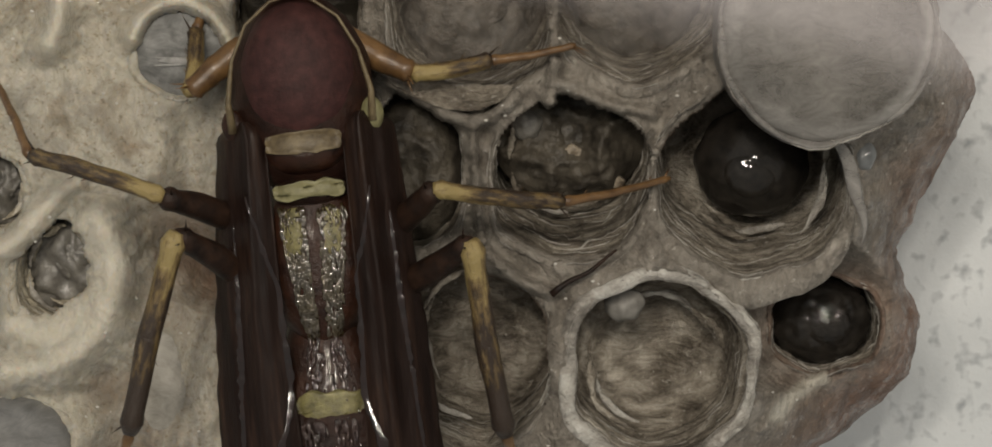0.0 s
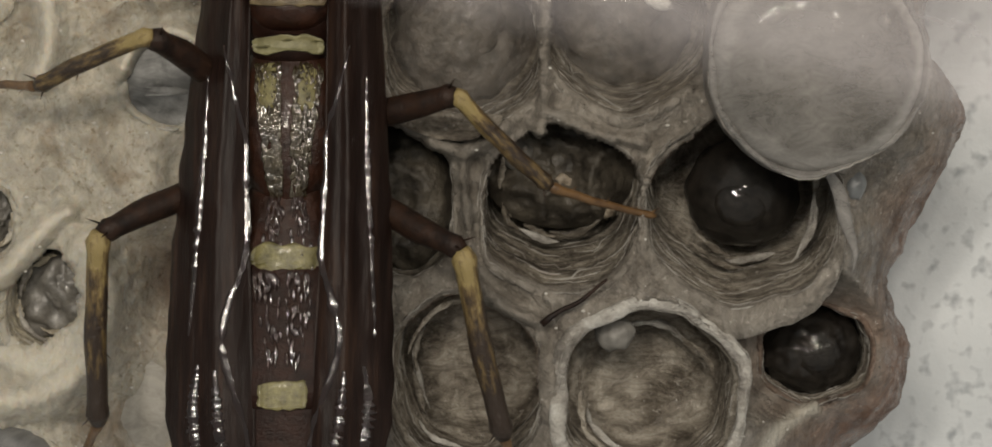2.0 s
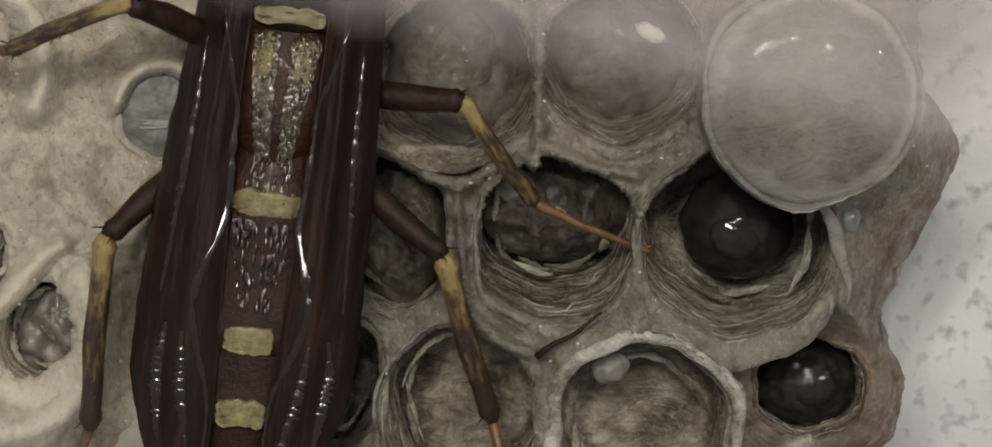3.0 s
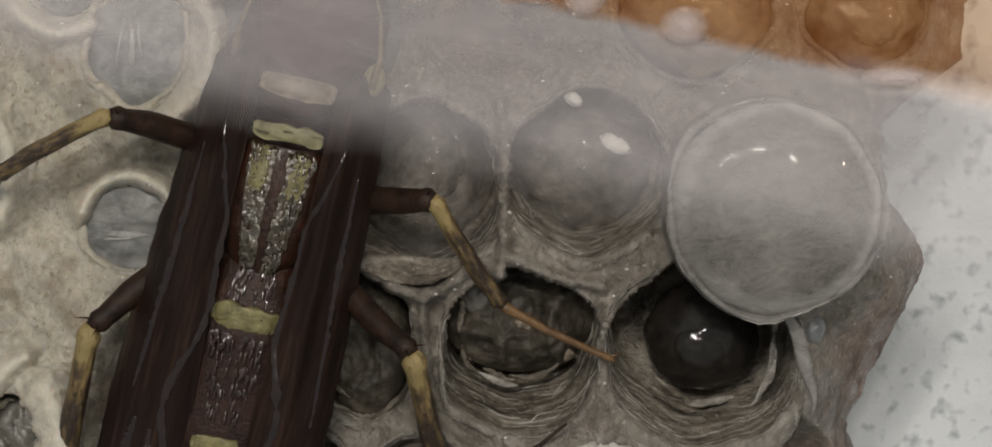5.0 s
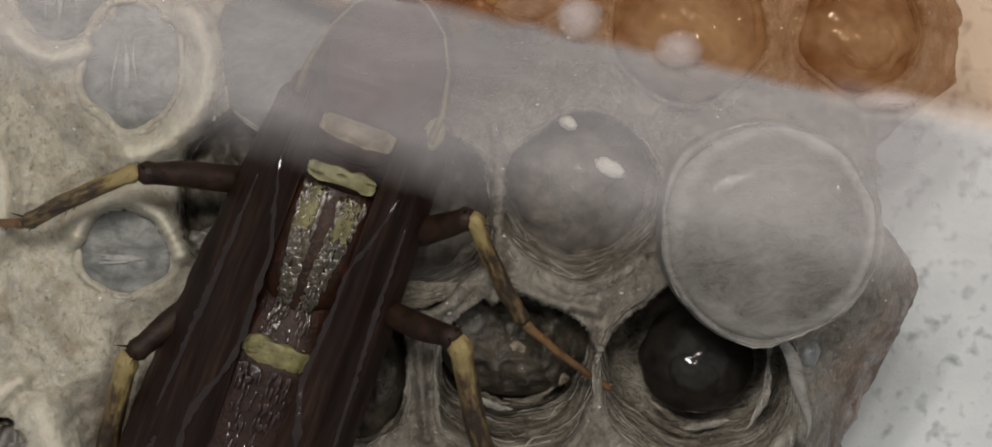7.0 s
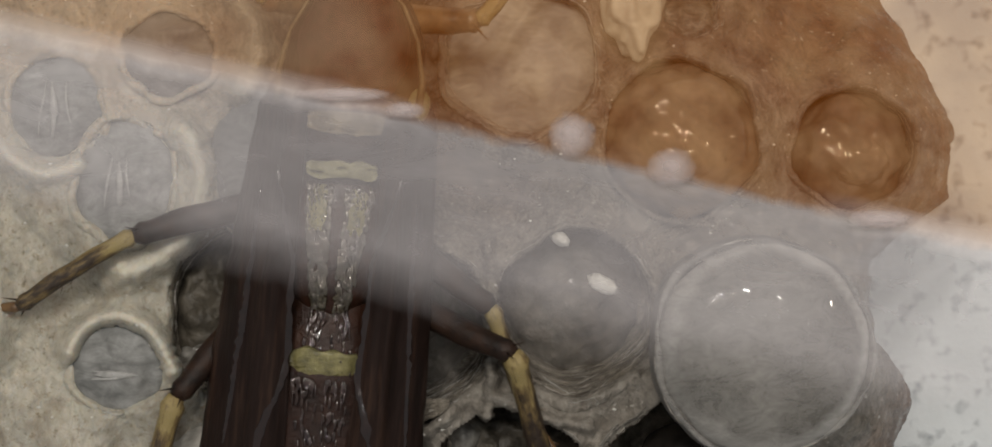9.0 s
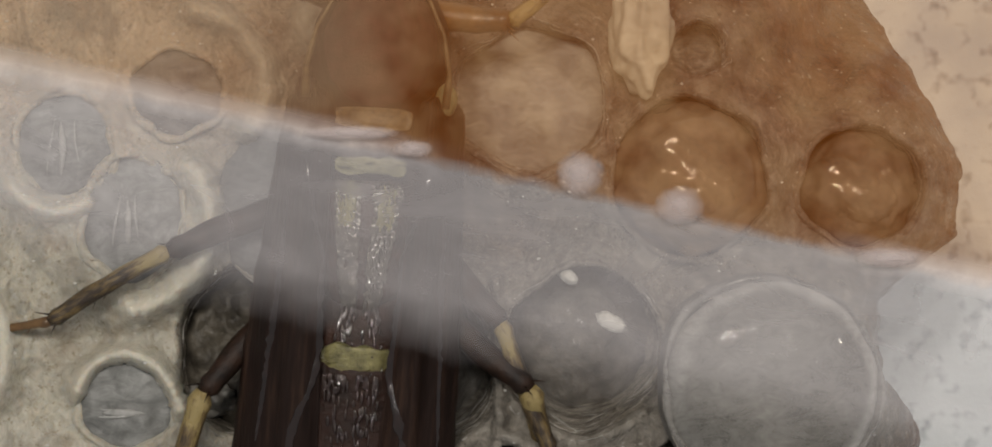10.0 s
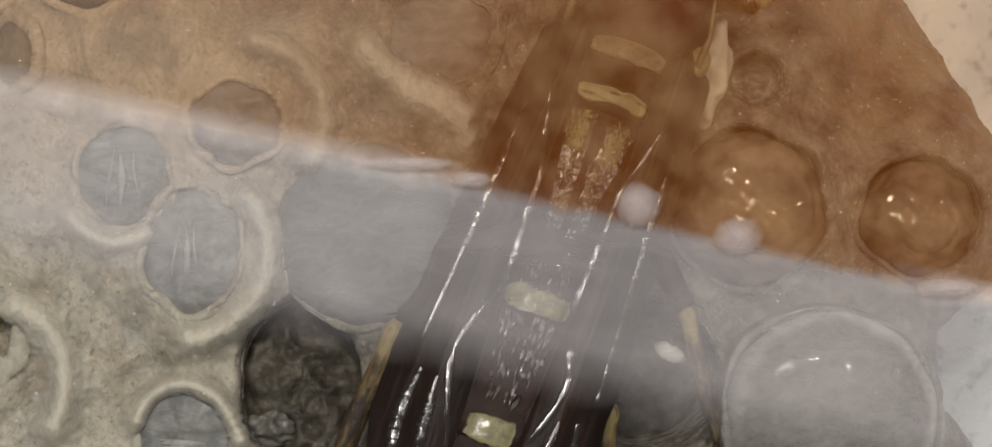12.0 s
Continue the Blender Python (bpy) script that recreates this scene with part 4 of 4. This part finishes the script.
def hair(y0, y1, span0, span1, height, count, seed, thick=0.06, stray=0.13, fade=1.2):
    """Short shining hairs lying back along the body between the spans (inner, outer) at y0 and at y1, on one side."""
    rng = random.Random(seed)
    side = 1 if span0[1] > 0 else -1
    verts, faces = [], []
    for c in range(count):
        v = rng.random() ** fade
        a, b = (abs(span0[k]) + (abs(span1[k]) - abs(span0[k])) * v for k in (0, 1))
        x, y = side * rng.uniform(a, b), y0 + (y1 - y0) * v
        length, drift_x, lean = rng.uniform(0.2, 0.45), rng.gauss(0, 0.03), rng.gauss(0, stray)
        pts = []
        for q in range(4):
            f = q / 3
            xx, yy = x + drift_x * f, y - length * f
            pts.append((xx, yy, height(xx, yy) + 0.015 + lean * (f - 0.5) * length))
        r = thick * rng.uniform(0.5, 1.3)
        tv, tf = tube(pts, [0.5 * r, r, r, 0.3 * r], 8, 0.1)
        faces += [tuple(k + len(verts) for k in face) for face in tf]
        verts += tv
    return verts, faces


def dome_height(cy, w, h, z, length):
    return lambda x, y: z + h * math.sqrt(max(0.02, 1 - (x / w) ** 2 - ((y - cy) / length) ** 2))


# thorax, origin at the pale band behind the scutellum, head towards +y
mesh_object("head", *blob(0, 6.7, -0.3, 1.75, 1.0, 1.1, 0.03, 1.0), shell_brown, wasp)
for s in (-1, 1):
    mesh_object("eye", *blob(1.35 * s, 6.75, -0.1, 0.55, 0.75, 0.9, 0.0), shell_dark, wasp, "dark eye")
    path = [(0.4 * s, 7.3, 0.4), (0.8 * s, 8.2, 0.9), (1.6 * s, 9.0, 0.7), (2.5 * s, 8.9, 0.1), (3.2 * s, 8.2, -0.6)]
    mesh_object("antenna", *tube(path, [0.16, 0.15, 0.15, 0.14, 0.1]), leg_amber, wasp, "amber antenna")
mesh_object("thorax", *ring_body(oval(-0.3, 5.9, 2.15, 1.9, -0.6), 40, 0.04), shell_dark, wasp)
mesh_object("mesoscutum", *blob(0, 3.35, 0.12, 1.72, 2.25, 1.5, 0.02, 1.2, 44, 30), shell_red, wasp, "dull red-brown back shield")
for s in (-1, 1):
    path = [(2.05 * s, 1.9, 0.55), (2.1 * s, 2.8, 0.7), (1.85 * s, 4.0, 0.9), (1.35 * s, 5.0, 0.95), (0.6 * s, 5.6, 0.8), (0, 5.75, 0.75)]
    mesh_object("collar", *tube(path, [0.15, 0.09, 0.05, 0.045, 0.05, 0.05], 10), shell_tan, wasp, "pale brown collar line")
    mesh_object("tegula", *blob(2.05 * s, 2.1, 0.35, 0.34, 0.5, 0.3, 0.05), shell_pale if s > 0 else shell_brown, wasp)
mesh_object("scutellum", *blob(0, 1.2, 0.3, 1.25, 0.75, 1.05, 0.04), shell_brown, wasp)
sc = dome_height(1.2, 1.5, 1.05, 0.33, 1.1)
mesh_object("pale_band", *patch(-1.12, 1.12, 1.15, 1.8, sc, 0.05, seed=1.0), shell_tan, wasp, "pale yellow band")
mesh_object("postscutellum", *blob(0, 0.0, 0.15, 1.15, 0.5, 0.95, 0.03), shell_dark, wasp)
pc = dome_height(0.0, 1.5, 0.95, 0.2, 0.8)
mesh_object("pale_band", *patch(-1.05, 1.05, -0.2, 0.3, pc, 0.05, seed=2.0), shell_pale, wasp, "pale yellow band")
mesh_object("propodeum", *blob(0, -2.0, -0.35, 1.65, 2.7, 1.3, 0.05, 1.5, 36, 24, 4.0), shell_brown, wasp)
pp = dome_height(-2.0, 1.65, 1.3, -0.33, 2.7)
for s in (-1, 1):
    mesh_object("stripe", *patch(0.60 * s - 0.27, 0.60 * s + 0.27, -1.85, -0.45, pp, 0.02, seed=5.0 + s), shell_yellow, wasp, "olive yellow stripe")
    coat = mesh_object("hair_coat", *hair(-0.4, -4.2, (0.22 * s, 1.02 * s), (0.12 * s, 0.5 * s), pp, 340, 3 + s), gilt, wasp)
    tagged(coat, "golden shining hairs", kind="stuff")
mesh_object("waist", *tube([(0, -3.0, -0.5), (0, -3.6, -0.5), (0, -4.2, -0.3)], [0.45, 0.35, 0.5]), shell_dark, wasp)

# abdomen of overlapping rings
abdomen = new("abdomen", None)
abdomen.parent = wasp
SEG = [(-3.7, -6.8, 0.9, 1.75), (-6.4, -10.75, 1.8, 2.2), (-10.3, -12.95, 2.15, 1.9), (-12.5, -14.6, 1.8, 1.2), (-14.2, -15.9, 1.1, 0.15)]
for i, (y0, y1, w0, w1) in enumerate(SEG):
    sec = []
    for k in range(9):
        f = k / 8
        w = w0 + (w1 - w0) * math.sin(f * math.pi / 2)
        lip = 0.06 if 0.7 < f < 1 else 0.0
        sec.append((y0 + (y1 - y0) * f, w + lip, (w + lip) * 0.66, -0.55))
    mesh_object("ring", *ring_body(sec, 36, 0.02, i), shell_brown if i < 1 else shell_dark, abdomen)
    ht = (lambda w: (lambda x, y: -0.55 + 0.66 * math.sqrt(max(0.05, w * w - x * x))))(w1 + 0.05)
    if i < 4:
        mesh_object("yellow_band", *patch(-0.72 if i else -1.0, 0.72 if i else 1.0, y1 - 0.02, y1 + 0.8, ht, 0.02, 16, 12, i), shell_yellow, abdomen, "yellow band")
    for k in (-1, 1):
        if i == 0:
            slope = lambda x, y: -0.55 + 0.66 * math.sqrt(max(0.05, (0.9 + 0.85 * math.sin(min(1, (-3.7 - y) / 3.1) * math.pi / 2) + 0.04) ** 2 - x * x))
            coat = mesh_object("hair_coat", *hair(-4.3, -6.6, (0.1 * k, 0.5 * k), (0.1 * k, 0.85 * k), slope, 60, 13 + k, 0.045, 0.16, 1.0), silver, abdomen)
            tagged(coat, "silvery shining hairs", kind="stuff")
        if i == 1:
            coat = mesh_object("hair_coat", *hair(-6.8, -9.3, (0.05 * k, 0.95 * k), (0.05 * k, 0.45 * k), ht, 60, 15 + k, 0.04, 0.12, 1.9), silver, abdomen)
            tagged(coat, "silvery shining hairs", kind="stuff")


def rad_of(r, i, vx, s):
    """An uneven vein that swells, thins and fades out at both ends."""
    return r * (0.75 + 0.7 * noise.noise(Vector((i * 0.4, vx, s)))) * math.sin(math.pi * (0.1 + 0.8 * i / 90))


def wing_span(f, s):
    """Inner edge and width of a folded wing at the share f of its length; one wing is folded wider."""
    inner = 1.12 - 0.36 * min(1, max(0, f - 0.35) / 0.45)
    outer = 2.6 + ((3.15 if s > 0 else 3.5) - 2.6) * math.sin(min(1, f / 0.75) * math.pi / 2)
    width = outer - inner - 1.9 * max(0, f - 0.78) ** 1.2 * 4
    blunt = min(1.0, 0.25 + math.sqrt(f / 0.05))
    return 1.75 + (inner - 1.75) * blunt, width * blunt


def wing_height(f, g):
    return 0.75 + 0.5 * f * (1 - f) + 0.30 * math.sin(g * math.pi) - 1.15 * g * g - 0.16 * max(0.0, 0.2 - g) / 0.2 + 0.14 * math.exp(-((g - 0.34 - 0.1 * f) / 0.06) ** 2) - 0.12 * math.exp(-((g - 0.6) / 0.12) ** 2)


# thickness of each vein and its course: share of the wing's length, millimetres from the middle
VEINS = [(0.13, ((0.13, 1.85), (0.2, 1.62), (0.31, 1.12), (0.49, 1.1), (0.645, 1.85), (0.72, 1.5), (0.81, 0.98), (0.93, 0.92))),
         (0.12, ((0.18, 2.3), (0.4, 2.45), (0.64, 2.75))), (0.2, ((0.69, 2.45), (0.77, 2.62), (0.9, 2.3))), (0.16, ((0.70, 1.95), (0.8, 1.8), (0.92, 1.4)))]


def wing(s):
    """A wing folded lengthwise into a ridged strip beside the abdomen."""
    n, m = 90, 26
    verts, faces = [], []
    for side in (1, -1):
        for i in range(n + 1):
            f = i / n
            y = 2.2 - 16.6 * f
            inner, width = wing_span(f, s)
            for j in range(m + 1):
                g = j / m
                x = inner + width * g
                z = wing_height(f, g) + 0.05 * noise.noise(Vector((x * 3.5, y * 0.5, s))) + 0.025 * noise.noise(Vector((x * 9, y * 1.2, s)))
                verts.append((s * (x + 0.06 * g * noise.noise(Vector((y * 1.3, s, 5)))), y, z + 0.06 * side))
    k = (n + 1) * (m + 1)
    for i in range(n):
        for j in range(m):
            a = i * (m + 1) + j
            faces.append((a, a + m + 1, a + m + 2, a + 1))
            faces.append((k + a, k + a + 1, k + a + m + 2, k + a + m + 1))
    for i in range(n):
        for j in (0, m):
            a = i * (m + 1) + j
            faces.append((a, a + m + 1, k + a + m + 1, k + a))
    return verts, faces


for s in (-1, 1):
    w = mesh_object("wing", *wing(s), wing_mat, wasp, "glossy dark brown folded wing")
    for number, (rad0, course) in enumerate(VEINS):
        path, rad = [], []
        rng = random.Random(number * 10 + s)
        fs, xs = [c[0] for c in course], [c[1] for c in course]
        for i in range(91):
            f = fs[0] + (fs[-1] - fs[0]) * i / 90
            inner, width = wing_span(f, s)
            x = np.mean([np.interp(f + d, fs, xs) for d in (-0.03, -0.015, 0, 0.015, 0.03)]) + 0.03 * noise.noise(Vector((f * 18, number, s))) - (0.2 if s > 0 else 0.0) * f
            gg = min(0.97, max(0.03, (x - inner) / width))
            path.append((s * (inner + width * gg) + rng.gauss(0, 0.003), 2.2 - 16.6 * f, wing_height(f, gg) + 0.07 + 0.012 * noise.noise(Vector((f * 60, number, s)))))
            rad.append(rad_of(rad0, i, number, s))
        mesh_object("vein", *tube(path, [1.3 * r for r in rad], 14, 0.23), vein_mat, w)


def limb(name, length, r0, r1, mat, label, bulge=1.0, spines=0):
    """A limb along -z from its upper joint, with a rounded joint, an uneven shaft and a few spines."""
    path, rad = [], []
    for i in range(19):
        f = i / 18
        q = Vector((f * 5, length, r0 * 30))
        path.append((0.08 * math.sin(f * 3.1) + 0.03 * noise.noise(q), 0.04 * noise.noise(q + Vector((0, 0, 9))), 0.08 - (length + 0.08) * f))
        joint = 1 + 0.28 * math.exp(-((f - 0.03) / 0.05) ** 2) + 0.22 * math.exp(-((f - 0.97) / 0.04) ** 2)
        rad.append((r0 + (r1 - r0) * f) * (1 + (bulge - 1) * math.sin(f * math.pi)) * joint * (1 + 0.05 * noise.noise(q)))
    rad[0] *= 0.6
    rad[-1] *= 0.6
    verts, faces = tube(path, rad, 14)
    rng = random.Random(int(length * 100 + r0 * 1000))
    for k in range(spines):
        f = 0.97 if k < 2 else rng.uniform(0.15, 0.95)
        a = rng.uniform(0, 6.3)
        base = Vector((math.cos(a) * r1 * 0.8, math.sin(a) * r1 * 0.8, -length * f))
        tip = base + Vector((math.cos(a), math.sin(a), -1.2)).normalized() * (0.5 if k < 2 else rng.uniform(0.1, 0.22))
        v, g = tube([base, (base + tip) / 2, tip], [0.035 if k < 2 else 0.018, 0.025 if k < 2 else 0.013, 0.004], 6)
        b = len(verts)
        verts += v
        faces += [tuple(x + b for x in face) for face in g]
    return mesh_object(name, verts, faces, mat, wasp, label)


# hips in the wasp's space, lengths of femur, tibia, tarsus
LEGS = {
    "r1": ((1.2, 4.6, -1.4), 2.6, 2.4, 2.6), "l1": ((-1.2, 4.6, -1.4), 2.6, 2.4, 2.6),
    "r2": ((1.5, -1.8, -1.6), 4.0, 4.2, 3.9), "l2": ((-1.5, -1.2, -1.6), 4.9, 4.2, 3.9),
    "r3": ((1.3, -3.6, -1.6), 5.0, 6.2, 4.6), "l3": ((-1.3, -3.4, -1.6), 5.2, 6.2, 4.6),
}
limbs = {}
for key, (hip, lf, lt, lr) in LEGS.items():
    shin = 0.31 if key[1] == "3" else 0.24
    limbs[key] = (limb("femur", lf, 0.37, 0.31, leg_dark if key[1] != "1" else leg_amber, "dark brown thigh", 1.25, 14),
                  limb("tibia", lt, shin, shin, leg_tibia, "shin yellow at the knee and brown below", 1.1, 26),
                  limb("tarsus", lr, 0.15, 0.10, leg_amber, "thin amber foot", 1.0, 14))


# ---- movement ----
# seconds, then where the pale band and the first yellow band show, before the drift is taken off
BODY = [(0, 487, 305, 520, 640), (0.1, 480, 300, 522, 630), (0.2, 428, 295, 524, 618), (0.3, 414, 285, 525, 606), (0.5, 415, 262, 525, 588), (1, 427, 183, 490, 515), (1.5, 465, 132, 462, 458), (2, 455, 82, 452, 410),
        (2.5, 470, 22, 435, 340), (3, 458, 30, 420, 320), (3.5, 460, 122, 412, 430), (3.7, 456, 145, 408, 455), (5.3, 462, 218, 384, 508), (5.5, 473, 230, 385, 522),
        (6, 535, 290, 410, 575), (6.5, 560, 297, 438, 585), (6.7, 540, 300, 420, 580), (8.3, 550, 150, 490, 450), (8.5, 548, 168, 510, 480),
        (9, 540, 262, 510, 568), (9.5, 565, 235, 540, 540), (10, 585, 255, 560, 560), (10.5, 605, 262, 577, 580), (11, 752, 258, 676, 580),
        (11.5, 875, 243, 760, 560), (12, 965, 160, 848, 478)]
# knee and ankle of each leg, seconds and view places as above
STEPS = {
    "r2": [(0, 690, 295, 890, 315, 1058, 280), (0.5, 690, 240, 890, 300, 1045, 300), (1, 690, 200, 870, 285, 1045, 300), (1.5, 705, 165, 870, 285, 1040, 320),
           (2.5, 735, 140, 865, 310, 1030, 370), (3.5, 725, 270, 822, 425, 1010, 512), (5.5, 690, 320, 800, 490, 972, 575), (6.5, 740, 345, 822, 512, 958, 592),
           (8.5, 775, 320, 850, 490, 950, 640), (9, 787, 492, 850, 670, 940, 800), (9.5, 802, 506, 864, 690, 950, 820), (10.5, 842, 552, 896, 735, 975, 860), (11.5, 1040, 560, 1070, 700, 1090, 860), (12, 1120, 560, 1140, 700, 1150, 860)],
    "r3": [(0, 728, 390, 800, 680, 860, 800), (0.5, 742, 385, 810, 660, 870, 750), (1, 738, 368, 800, 650, 860, 740), (1.5, 742, 385, 800, 680, 850, 760),
           (2.5, 715, 405, 790, 705, 830, 800), (3.5, 690, 510, 760, 740, 800, 900), (5.5, 657, 565, 710, 800, 760, 960), (6.5, 708, 575, 745, 810, 790, 980),
           (8.5, 782, 398, 890, 640, 940, 760), (9, 814, 560, 885, 790, 950, 920), (9.5, 832, 590, 898, 820, 950, 960), (10.5, 866, 630, 925, 850, 970, 990), (12, 960, 640, 960, 900, 960, 1100)],
    "l2": [(0, 270, 305, 72, 240, 0, 120), (0.5, 270, 325, 62, 358, -10, 290), (1, 268, 200, 70, 285, -20, 240), (1.5, 295, 118, 112, 215, -20, 225), (2.5, 222, 15, 42, 68, -80, 60),
           (3.5, 212, 95, 20, 190, -120, 210), (5.5, 190, 205, 20, 300, -100, 330), (6, 200, 262, 12, 345, -110, 350), (6.5, 225, 275, 45, 350, -80, 350), (8.5, 215, 252, 45, 352, -80, 365),
           (9, 190, 375, 30, 485, -90, 500), (9.5, 175, 400, 45, 495, -80, 510), (10.5, 212, 428, 72, 535, -60, 555), (11, 300, 470, 130, 500, 0, 535), (11.5, 720, 480, 690, 590, 680, 690), (12, 800, 470, 780, 600, 770, 700)],
    "l3": [(0, 322, 390, 215, 690, 180, 850), (0.5, 255, 395, 212, 690, 180, 850), (1, 220, 365, 165, 690, 120, 800), (1.5, 200, 365, 182, 670, 140, 740), (2.5, 165, 360, 135, 670, 100, 760),
           (3.5, 162, 480, 135, 780, 100, 900), (5.5, 150, 520, 85, 800, 60, 950), (6.5, 185, 570, 120, 820, 90, 960), (8.5, 250, 530, 190, 800, 150, 950), (9.5, 280, 630, 220, 920, 190, 1080),
           (10.5, 318, 640, 260, 920, 230, 1080), (11, 400, 655, 330, 930, 280, 1100), (11.5, 500, 640, 440, 900, 400, 1060), (12, 545, 590, 490, 850, 450, 1020)],
    "r1": [(0, 705, 145, 790, 92, 940, 66), (0.5, 515, 40, 600, -60, 660, -150), (2, 640, -160, 700, -260, 760, -350), (5.5, 660, -40, 740, -140, 800, -230), (6.5, 770, 30, 850, -70, 920, -160),
           (9.5, 760, 20, 830, -80, 880, -170), (12, 1200, 0, 1280, -80, 1340, -150)],
    "l1": [(0, 292, 150, 305, 50, 330, -40), (0.5, 190, 155, 205, 60, 180, -20), (1, 230, 40, 170, -40, 120, -120), (2, 270, -140, 200, -230, 150, -320), (5.5, 360, -50, 290, -130, 240, -220), (6.5, 430, -20, 360, -110, 300, -200),
           (9.5, 430, 0, 360, -90, 300, -180), (12, 760, -130, 700, -210, 640, -300)],
}
BODY_Z = 2.6


def on_comb(rows):
    """The same rows with the drift of the view taken off."""
    return [(r[0],) + tuple(v - drift(r[0])[k % 2] for k, v in enumerate(r[1:])) for r in rows]


BODY = on_comb(BODY)
STEPS = {key: on_comb(rows) for key, rows in STEPS.items()}
# seconds and how far the wasp dips its head, in degrees
DIP = [(0, 1), (0.5, 3), (1, 8), (1.5, 8), (2, 8), (2.5, 6), (3, 0), (3.5, -4), (5.3, -9), (6.7, -9), (8.3, -9), (10.5, -9), (11, -2), (11.5, 5), (12, 7)]


def body_pose(t):
    ts = [r[0] for r in BODY]
    ax, ay, bx, by = (np.interp(t, ts, [r[i] for r in BODY]) for i in (1, 2, 3, 4))
    x, y, _ = flat(ax, ay, BODY_Z + 1)
    turn = -math.degrees(math.atan2(ax - bx, by - ay))
    dip = np.interp(t, [r[0] for r in DIP], [r[1] for r in DIP])
    return pose(x, y, BODY_Z, -dip, 0, turn)


def stretch(t):
    """How far the abdomen is drawn up towards the thorax, in millimetres."""
    ts = [r[0] for r in BODY]
    ax, ay, bx, by = (np.interp(t, ts, [r[i] for r in BODY]) for i in (1, 2, 3, 4))
    return min(0.9, max(-0.2, (341 - math.hypot(ax - bx, ay - by)) / SCALE))


def reach(start, target, length, sign):
    """The joint at a fixed length from start that lies over target, higher (sign 1) or lower (-1)."""
    d = Vector((target[0] - start.x, target[1] - start.y))
    flat_len = min(d.length, length * 0.985)
    d = d.normalized() * flat_len
    return Vector((start.x + d.x, start.y + d.y, start.z + sign * math.sqrt(length * length - flat_len * flat_len)))


def bone(a, b):
    """The pose of a limb from a to b, in millimetres turned to metres."""
    q = (b - a).to_track_quat("-Z", "Y")
    return Matrix.Translation(a * MM) @ q.to_matrix().to_4x4()


def leg_poses(key, t):
    hip, lf, lt, lr = LEGS[key]
    m = body_pose(t)
    rows = STEPS[key]
    ts = [r[0] for r in rows]
    kx, ky, ax, ay, fx, fy = (np.interp(t, ts, [r[i] for r in rows]) for i in range(1, 7))
    h = m @ Vector(hip)
    knee = reach(h, flat(kx, ky, 2.5), lf, 1)
    knee.z = min(knee.z, 5.0 if key == "l2" else 4.0)
    knee = h + (knee - h).normalized() * lf
    ankle = reach(knee, flat(ax, ay, 1.0), lt, -1)
    ankle.z = max(ankle.z, knee.z - lt * 0.6)
    ankle = knee + (ankle - knee).normalized() * lt
    foot = reach(ankle, flat(fx, fy, 0.0), lr, -1)
    foot.z = max(foot.z, -0.6)
    foot = ankle + (foot - ankle).normalized() * lr
    inv = m.inverted()
    return [bone(inv @ a, inv @ b) for a, b in ((h, knee), (knee, ankle), (ankle, foot))]


def motions():
    times = sorted({r[0] for r in BODY} | {4.0, 4.5, 5.0, 7.0, 7.5, 8.0})
    rows = []
    for t in times:
        m = body_pose(t)
        m.translation *= MM
        rows.append((t, m))
    walk(wasp, rows)
    walk(abdomen, [(t, pose(0, stretch(t) * MM, 0)) for t in times])
    for key, parts in limbs.items():
        poses = [leg_poses(key, t) for t in times]
        for i, ob in enumerate(parts):
            walk(ob, [(t, p[i]) for t, p in zip(times, poses)])


motions()
